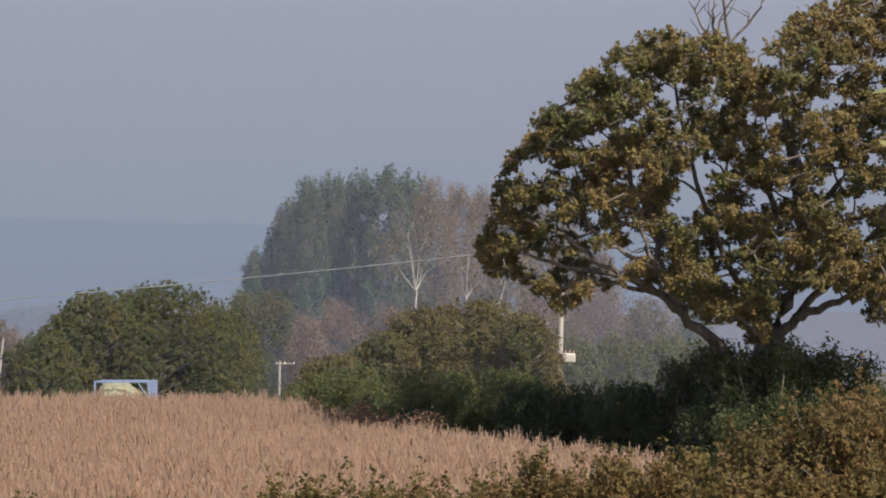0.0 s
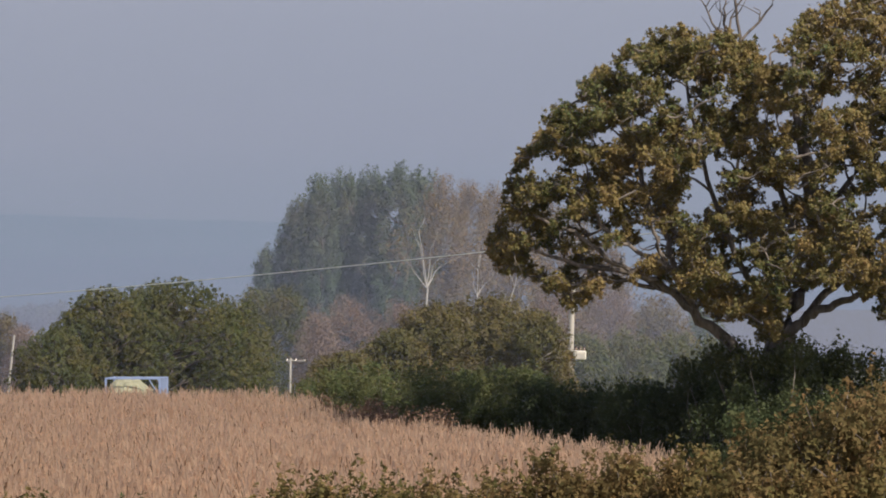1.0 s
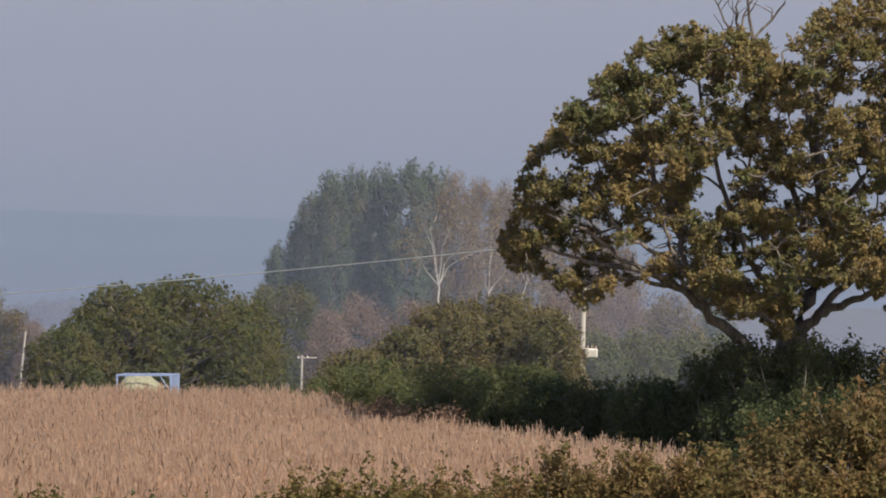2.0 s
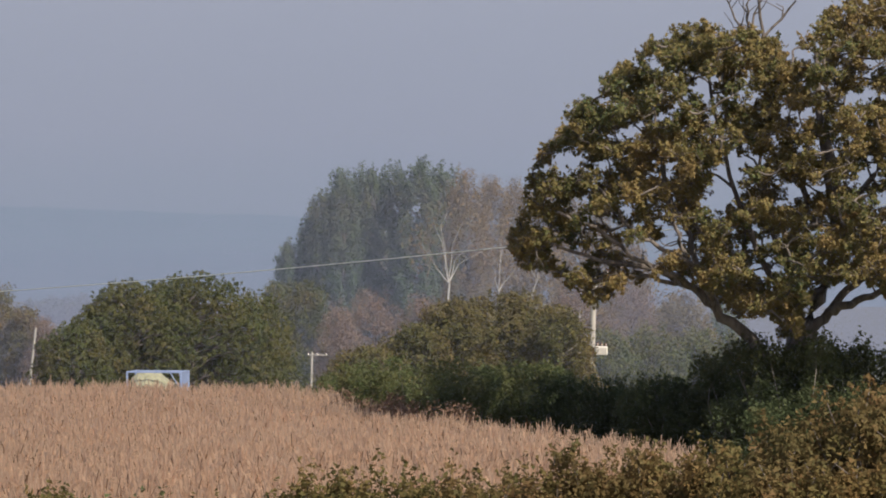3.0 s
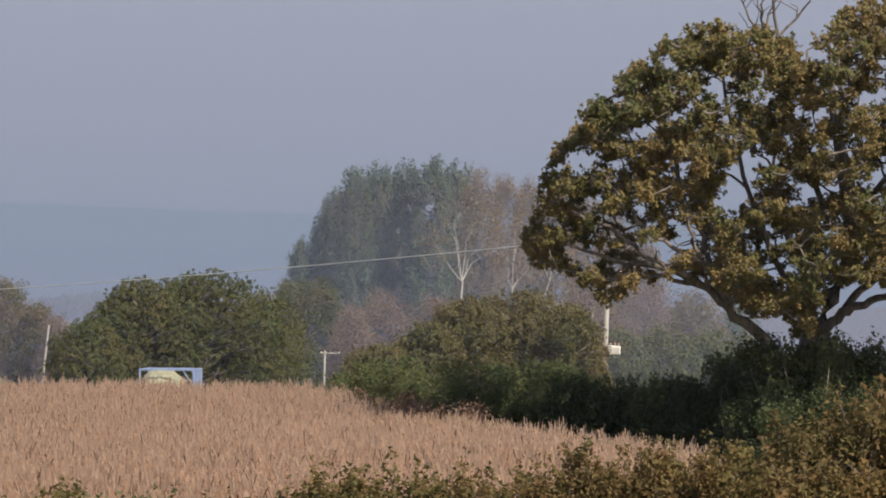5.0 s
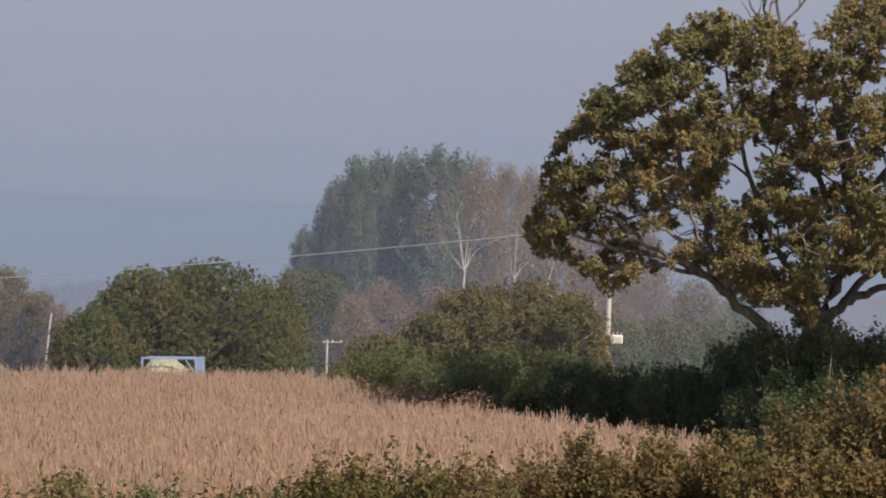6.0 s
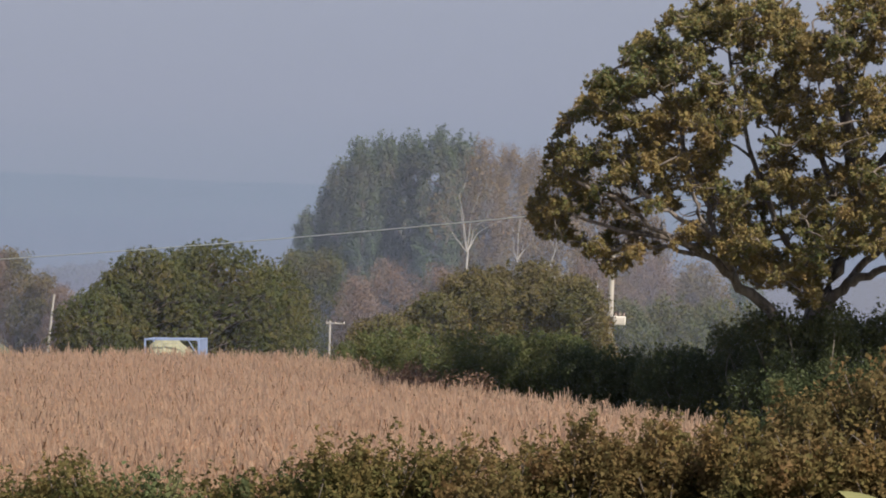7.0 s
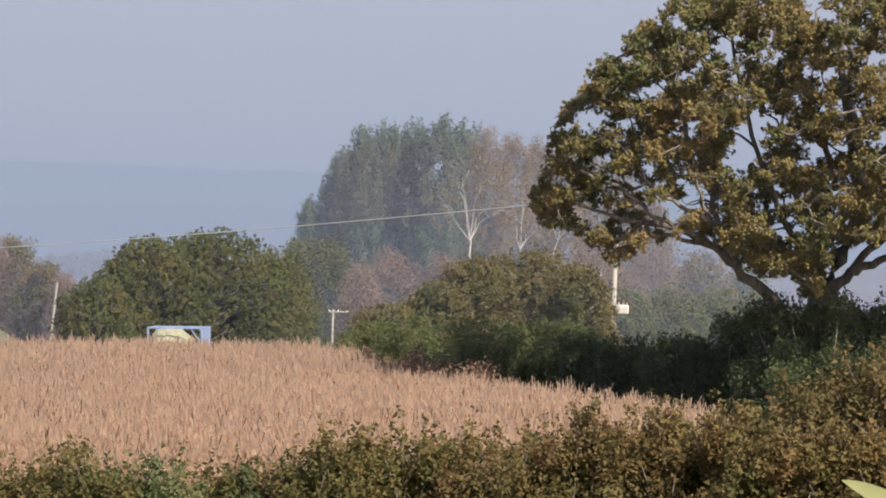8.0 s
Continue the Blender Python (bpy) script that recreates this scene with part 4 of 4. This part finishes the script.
shrub("hedge_shrub", "clipped hawthorn turning bronze in the near hedge", -0.6, 92.2, 1.5, 1.5, 2.6, NEAR_LEAF, 410, 12000, 0.088, 0.32, 0.07, 0.06, 34, "near hedge", OAK_BARK, 1.0, 9)
shrub("hedge_shrub", "rusty bramble and thorn in the near hedge", 0.1, 91.2, 1.5, 1.5, 2.7, RUST_LEAF, 411, 12000, 0.088, 0.32, 0.07, 0.06, 34, "near hedge", OAK_BARK, 1.0, 9)
shrub("hedge_shrub", "clipped hawthorn turning bronze in the near hedge", 0.8, 91.8, 1.5, 1.5, 2.8, NEAR_LEAF, 412, 12000, 0.088, 0.32, 0.07, 0.06, 34, "near hedge", OAK_BARK, 1.0, 9)
shrub("hedge_shrub", "rusty bramble and thorn in the near hedge", 1.5, 91.7, 1.5, 1.5, 3.1, RUST_LEAF, 413, 12000, 0.088, 0.32, 0.07, 0.06, 34, "near hedge", OAK_BARK, 1.0, 9)
shrub("hedge_shrub", "rusty bramble and thorn in the near hedge", 2.2, 92.5, 1.5, 1.5, 3.0, RUST_LEAF, 414, 12000, 0.088, 0.32, 0.07, 0.06, 34, "near hedge", OAK_BARK, 1.0, 9)
shrub("hedge_shrub", "rusty bramble and thorn in the near hedge", 2.9, 93.2, 1.5, 1.5, 3.0, RUST_LEAF, 415, 12000, 0.088, 0.32, 0.07, 0.06, 34, "near hedge", OAK_BARK, 1.0, 9)
shrub("hedge_shrub", "clipped hawthorn turning bronze in the near hedge", 3.5, 93.1, 1.4, 1.5, 2.9, NEAR_LEAF, 416, 12000, 0.088, 0.32, 0.07, 0.06, 34, "near hedge", OAK_BARK, 1.0, 9)
shrub("hedge_shrub", "rusty bramble and thorn in the near hedge", 4.0, 92.1, 1.3, 1.5, 3.1, RUST_LEAF, 417, 12000, 0.088, 0.32, 0.07, 0.06, 34, "near hedge", OAK_BARK, 1.0, 9)
shrub("hedge_shrub", "clipped hawthorn turning bronze in the near hedge", 4.5, 91.9, 1.5, 1.5, 3.4, NEAR_LEAF, 418, 12000, 0.088, 0.32, 0.07, 0.06, 34, "near hedge", OAK_BARK, 1.0, 9)
shrub("hedge_shrub", "rusty bramble and thorn in the near hedge", 5.1, 91.4, 1.6, 1.5, 3.6, RUST_LEAF, 419, 12000, 0.088, 0.32, 0.07, 0.06, 34, "near hedge", OAK_BARK, 1.0, 9)
shrub("hedge_shrub", "rusty bramble and thorn in the near hedge", 5.8, 90.9, 1.7, 1.5, 4.0, RUST_LEAF, 420, 12000, 0.088, 0.32, 0.07, 0.06, 34, "near hedge", OAK_BARK, 1.0, 9)
shrub("hedge_shrub", "rusty bramble and thorn in the near hedge", 6.5, 90.9, 1.7, 1.5, 4.3, RUST_LEAF, 421, 12000, 0.088, 0.32, 0.07, 0.06, 34, "near hedge", OAK_BARK, 1.0, 9)
shrub("hedge_shrub", "rusty bramble and thorn in the near hedge", 7.3, 91.9, 1.9, 1.5, 4.4, RUST_LEAF, 422, 12000, 0.088, 0.32, 0.07, 0.06, 34, "near hedge", OAK_BARK, 1.0, 9)
shrub("hedge_shrub", "rusty bramble and thorn in the near hedge", 8.1, 91.6, 1.9, 1.5, 4.5, RUST_LEAF, 423, 12000, 0.088, 0.32, 0.07, 0.06, 34, "near hedge", OAK_BARK, 1.0, 9)
shrub("hedge_shrub", "clipped hawthorn turning bronze in the near hedge", 4.3, 89.0, 2.0, 1.2, 3.3, NEAR_LEAF, 430, 12000, 0.088, 0.32, 0.07, 0.12, 22, "near hedge", OAK_BARK, 1.0, 9)
shrub("hedge_shrub", "rusty bramble and thorn in the near hedge", 5.5, 89.0, 2.1, 1.2, 3.5, RUST_LEAF, 431, 12000, 0.088, 0.32, 0.07, 0.12, 22, "near hedge", OAK_BARK, 1.0, 9)
shrub("hedge_shrub", "clipped hawthorn turning bronze in the near hedge", 6.8, 89.0, 2.1, 1.2, 3.6, NEAR_LEAF, 432, 12000, 0.088, 0.32, 0.07, 0.12, 22, "near hedge", OAK_BARK, 1.0, 9)

# ---- poles and wire ----
def cylinder(bm, a, b, r0, r1, sides=12):
    a, b = Vector(a), Vector(b)
    m = Matrix.Translation((a + b) / 2) @ (b - a).to_track_quat("Z", "Y").to_matrix().to_4x4()
    bmesh.ops.create_cone(bm, cap_ends=True, segments=sides, radius1=r0, radius2=r1, depth=(b - a).length, matrix=m)


def box(bm, centre, size, bevel=0.0):
    made = bmesh.ops.create_cube(bm, size=1.0, matrix=Matrix.LocRotScale(centre, None, size))
    if bevel:
        edges = list({e for q in made["verts"] for e in q.link_edges})
        bmesh.ops.bevel(bm, geom=edges, offset=bevel, segments=2, affect="EDGES", profile=0.5)


def utility_pole(x, y, height, radius, lean, arm=0.0, tank=False, shift=0.0, name="utility_pole", label="bleached wooden utility pole with a crossarm"):
    ob = new(name)
    ob.matrix_world = pose(x, y, ground_z(x, y) - 0.3, 0, lean, 0)
    tagged(ob, label, "pole", "poles of the power line")
    bm = bmesh.new()
    cylinder(bm, (0, 0, 0), (0, 0, height + 0.3), radius * 1.12, radius * 0.9, 14)
    part("post", bm, POLE_WOOD, ob, smooth=False)
    if arm:
        z = height + 0.1
        bm = bmesh.new()
        box(bm, (shift, -radius, z), (arm, 0.08, 0.08), 0.01)
        crossarm = part("crossarm", bm, POLE_WOOD if not tank else IRON, ob)
        for dx in (-0.46, 0.0, 0.46):
            bm = bmesh.new()
            for k in range(3):
                cylinder(bm, (shift + dx * arm, -radius, z + 0.06 + 0.07 * k), (shift + dx * arm, -radius, z + 0.12 + 0.07 * k), 0.075 - 0.012 * k, 0.05, 10)
            part("insulator", bm, CERAMIC, crossarm, "brown ribbed insulator")
    if tank:
        z = height - 3.29
        bm = bmesh.new()
        box(bm, (0.40, -0.12, z), (0.56, 0.42, 0.40), 0.05)
        for k in range(5):
            box(bm, (0.20 + 0.1 * k, -0.35, z - 0.02), (0.02, 0.07, 0.30))
        body = part("transformer", bm, TANK_PAINT, ob, "pale painted transformer tank")
        for dx in (0.22, 0.40, 0.58):
            bm = bmesh.new()
            for k in range(3):
                cylinder(bm, (dx, -0.12, z + 0.2 + 0.055 * k), (dx, -0.12, z + 0.25 + 0.055 * k), 0.08 - 0.012 * k, 0.05, 10)
            part("bushing", bm, CERAMIC, body, "brown ceramic bushing")
        bm = bmesh.new()
        box(bm, (0.06, -0.12, z - 0.18), (0.26, 0.08, 0.08), 0.01)
        box(bm, (0.06, -0.12, z + 0.14), (0.26, 0.08, 0.08), 0.01)
        part("bracket", bm, IRON, ob, "galvanised bracket")
        bm = bmesh.new()
        box(bm, (-0.02, -0.20, z - 0.02), (0.2, 0.14, 0.32), 0.02)
        part("fuse_box", bm, CERAMIC, ob, "dark fuse box")
    return ob


utility_pole(5.1, 250, 7.1, 0.125, 1.4, arm=1.2, tank=True, label="bleached wooden utility pole carrying a pale transformer")
utility_pole(-12.9, 440, 8.0, 0.095, 1.0, arm=1.5, shift=0.4)
utility_pole(-34.1, 428, 6.1, 0.085, 6.0)
utility_pole(-30.8, 300, 7.2, 0.14, 0.0)
utility_pole(21.1, 215, 9.7, 0.14, 0.0)


def build_wire():
    a, b = np.array((-30.84, 300, 5.16)), np.array((21.06, 215, 9.88))
    s = np.linspace(0, 1, 60)[:, None]
    line = a + (b - a) * s - np.array((0, 0, 1.0)) * 4 * SAG * s * (1 - s)
    ob = new("overhead_wire", mesh_of("overhead_wire", *tube(line, np.full(60, 0.023), 6), WIRE, True))
    tagged(ob, "pale overhead wire slung between two poles", "wire")


SAG = 0.4
build_wire()


# ---- the silage trailer behind the crop ----
def silage_trailer(x, y, top, turn):
    ob = thing("farm_trailer", x, y, ground_z(x, y), "faded blue high-sided farm trailer heaped with chopped maize", "trailer", turn=turn)
    w, ln, low = 2.85, 4.4, 1.1
    bm = bmesh.new()
    box(bm, (0, 0, low), (w, ln, 0.14), 0.02)
    box(bm, (-0.5, 0, low - 0.2), (0.12, ln, 0.26))
    box(bm, (0.5, 0, low - 0.2), (0.12, ln, 0.26))
    part("chassis", bm, BLUE_PAINT, ob)
    for sx in (-1, 1):
        bm = bmesh.new()
        box(bm, (sx * w / 2, 0, (low + top - 1.2) / 2), (0.06, ln, top - 1.2 - low), 0.01)
        for k in range(5):
            box(bm, (sx * (w / 2 + 0.05), -ln / 2 + ln * k / 4, (low + top - 1.2) / 2), (0.07, 0.1, top - 1.2 - low))
        if sx > 0:
            box(bm, (w / 2, 0, top - 0.62), (0.05, ln - 0.2, 1.1), 0.01)
        part("side_panel", bm, BLUE_PAINT, ob)
        for sy in (-1, 1):
            bm = bmesh.new()
            box(bm, (sx * w / 2, sy * ln / 2, (low + top) / 2), (0.10, 0.10, top - low), 0.012)
            part("corner_post", bm, BLUE_PAINT, ob)
        bm = bmesh.new()
        box(bm, (sx * w / 2, 0, top - 0.05), (0.08, ln - 0.1, 0.08), 0.01)
        part("side_rail", bm, BLUE_PAINT, ob)
    for sy in (-1, 1):
        bm = bmesh.new()
        box(bm, (0, sy * ln / 2, top - 0.05), (w - 0.1, 0.08, 0.08), 0.01)
        part("end_rail", bm, BLUE_PAINT, ob)
        bm = bmesh.new()
        box(bm, (0, sy * ln / 2, (low + top - 1.25) / 2), (w - 0.15, 0.06, top - 1.25 - low), 0.01)
        for k in (-1, 0, 1):
            box(bm, (k * w * 0.25, sy * (ln / 2 + 0.04), (low + top - 1.25) / 2), (0.08, 0.06, top - 1.25 - low))
        part("tailgate" if sy < 0 else "headboard", bm, BLUE_PAINT, ob)
        bm = bmesh.new()
        cylinder(bm, (w / 2 - 0.55, sy * ln / 2, top - 0.1), (w / 2 - 0.08, sy * ln / 2, top - 0.85), 0.03, 0.03, 8)
        part("brace", bm, BLUE_PAINT, ob)
    # the load: a lumpy heap, higher towards one side
    gx, gy = np.meshgrid(np.linspace(-w / 2 + 0.1, w / 2 - 0.1, 40), np.linspace(-ln / 2 + 0.1, ln / 2 - 0.1, 50))
    hz = top - 1.2 + (0.45 + 0.62 * np.exp(-((gx + 0.45) / 0.9) ** 4)) * np.exp(-(gy / 2.1) ** 6) + np.array([[0.16 * noise.noise((p * 1.8, q * 1.8, 2)) + 0.07 * noise.noise((p * 6, q * 6, 5)) for p, q in zip(*row)] for row in zip(gx, gy)])
    v = np.stack([gx, gy, hz], -1).reshape(-1, 3)
    i, j = np.meshgrid(np.arange(49), np.arange(39), indexing="ij")
    k = i * 40 + j
    array_part("load", v, np.stack([k, k + 1, k + 41, k + 40], -1).reshape(-1, 4), SILAGE, ob, "yellow-green heap of chopped maize", True)
    for sx in (-1, 1):
        for sy in (-0.55, 0.55):
            bm = bmesh.new()
            cylinder(bm, (sx * 0.95, sy, 0.48), (sx * 1.35, sy, 0.48), 0.48, 0.48, 24)
            tyre = part("wheel", bm, RUBBER, ob, "dark rubber tyre")
            bm = bmesh.new()
            cylinder(bm, (sx * 1.30, sy, 0.48), (sx * 1.37, sy, 0.48), 0.27, 0.24, 16)
            part("rim", bm, TANK_PAINT, tyre)
    bm = bmesh.new()
    cylinder(bm, (-0.5, ln / 2, low - 0.2), (0, ln / 2 + 1.5, 0.55), 0.07, 0.06, 8)
    cylinder(bm, (0.5, ln / 2, low - 0.2), (0, ln / 2 + 1.5, 0.55), 0.07, 0.06, 8)
    part("drawbar", bm, IRON, ob)
    bm = bmesh.new()
    cylinder(bm, (0, ln / 2 + 1.4, 0.0), (0, ln / 2 + 1.4, 0.75), 0.05, 0.05, 8)
    part("jockey_stand", bm, IRON, ob)


silage_trailer(-16.9, 300, 3.38, -2.5)


# ---- the sapling close to the eye, on the rise ----
def near_sapling():
    rng = np.random.default_rng(77)
    x, y = 0.86, 8.0
    ob = thing("sapling", x, y, ground_z(x, y), "young sapling with a few lime-yellow leaves", "sapling")
    top = EYE + 0.75 - ground_z(x, y)
    stem = bent(rng, (0, 0, -0.02), (0.02, 0, top), 0.004, 12)
    array_part("stem", *tube(stem, np.linspace(0.014, 0.005, 12), 7), GREY_BARK, ob, smooth=True)

    def leaf(foot, way, length, width, normal):
        foot, way = np.array(foot, float), unit(np.array(way, float))
        side = unit(np.cross(way, normal))
        nrm = np.cross(side, way)
        s = np.linspace(0, 1, 9)
        half = width / 2 * np.sin(np.pi * s ** 0.85) ** 0.8
        mid = foot + way * (s * length)[:, None] + nrm * (-0.10 * length * s * s)[:, None]
        rim = nrm * (half * 0.3)[:, None]
        v = np.stack([mid - side * half[:, None] + rim, mid, mid + side * half[:, None] + rim], 1).reshape(-1, 3)
        f = [(3 * i + j, 3 * i + j + 1, 3 * i + j + 4, 3 * i + j + 3) for i in range(8) for j in (0, 1)]
        array_part("leaf", v, np.array(f), BRIGHT_LEAF, ob, smooth=True)

    for x0, z0, dx, dz, size, wide in (
            (-0.2690, 1.1598, -0.0980, 0.0554, 0.113, 0.030),
            (-0.1646, 1.8344, -0.0915, -0.0096, 0.092, 0.012),
            (-0.1726, 1.7219, -0.0707, 0.0353, 0.079, 0.022),
            (-0.1726, 1.8585, -0.0642, -0.0602, 0.088, 0.012)):
        at = int(np.argmin(np.abs(stem[:, 2] - (z0 - 0.03))))
        array_part("twig", *tube(bent(rng, stem[at], (x0, -0.05, z0), 0.05, 6), np.linspace(0.004, 0.002, 6), 5), GREY_BARK, ob)
        leaf((x0, -0.05, z0), (dx, rng.uniform(-0.01, 0.01), dz), size, wide, (0.25, -0.8, 0.5))


near_sapling()
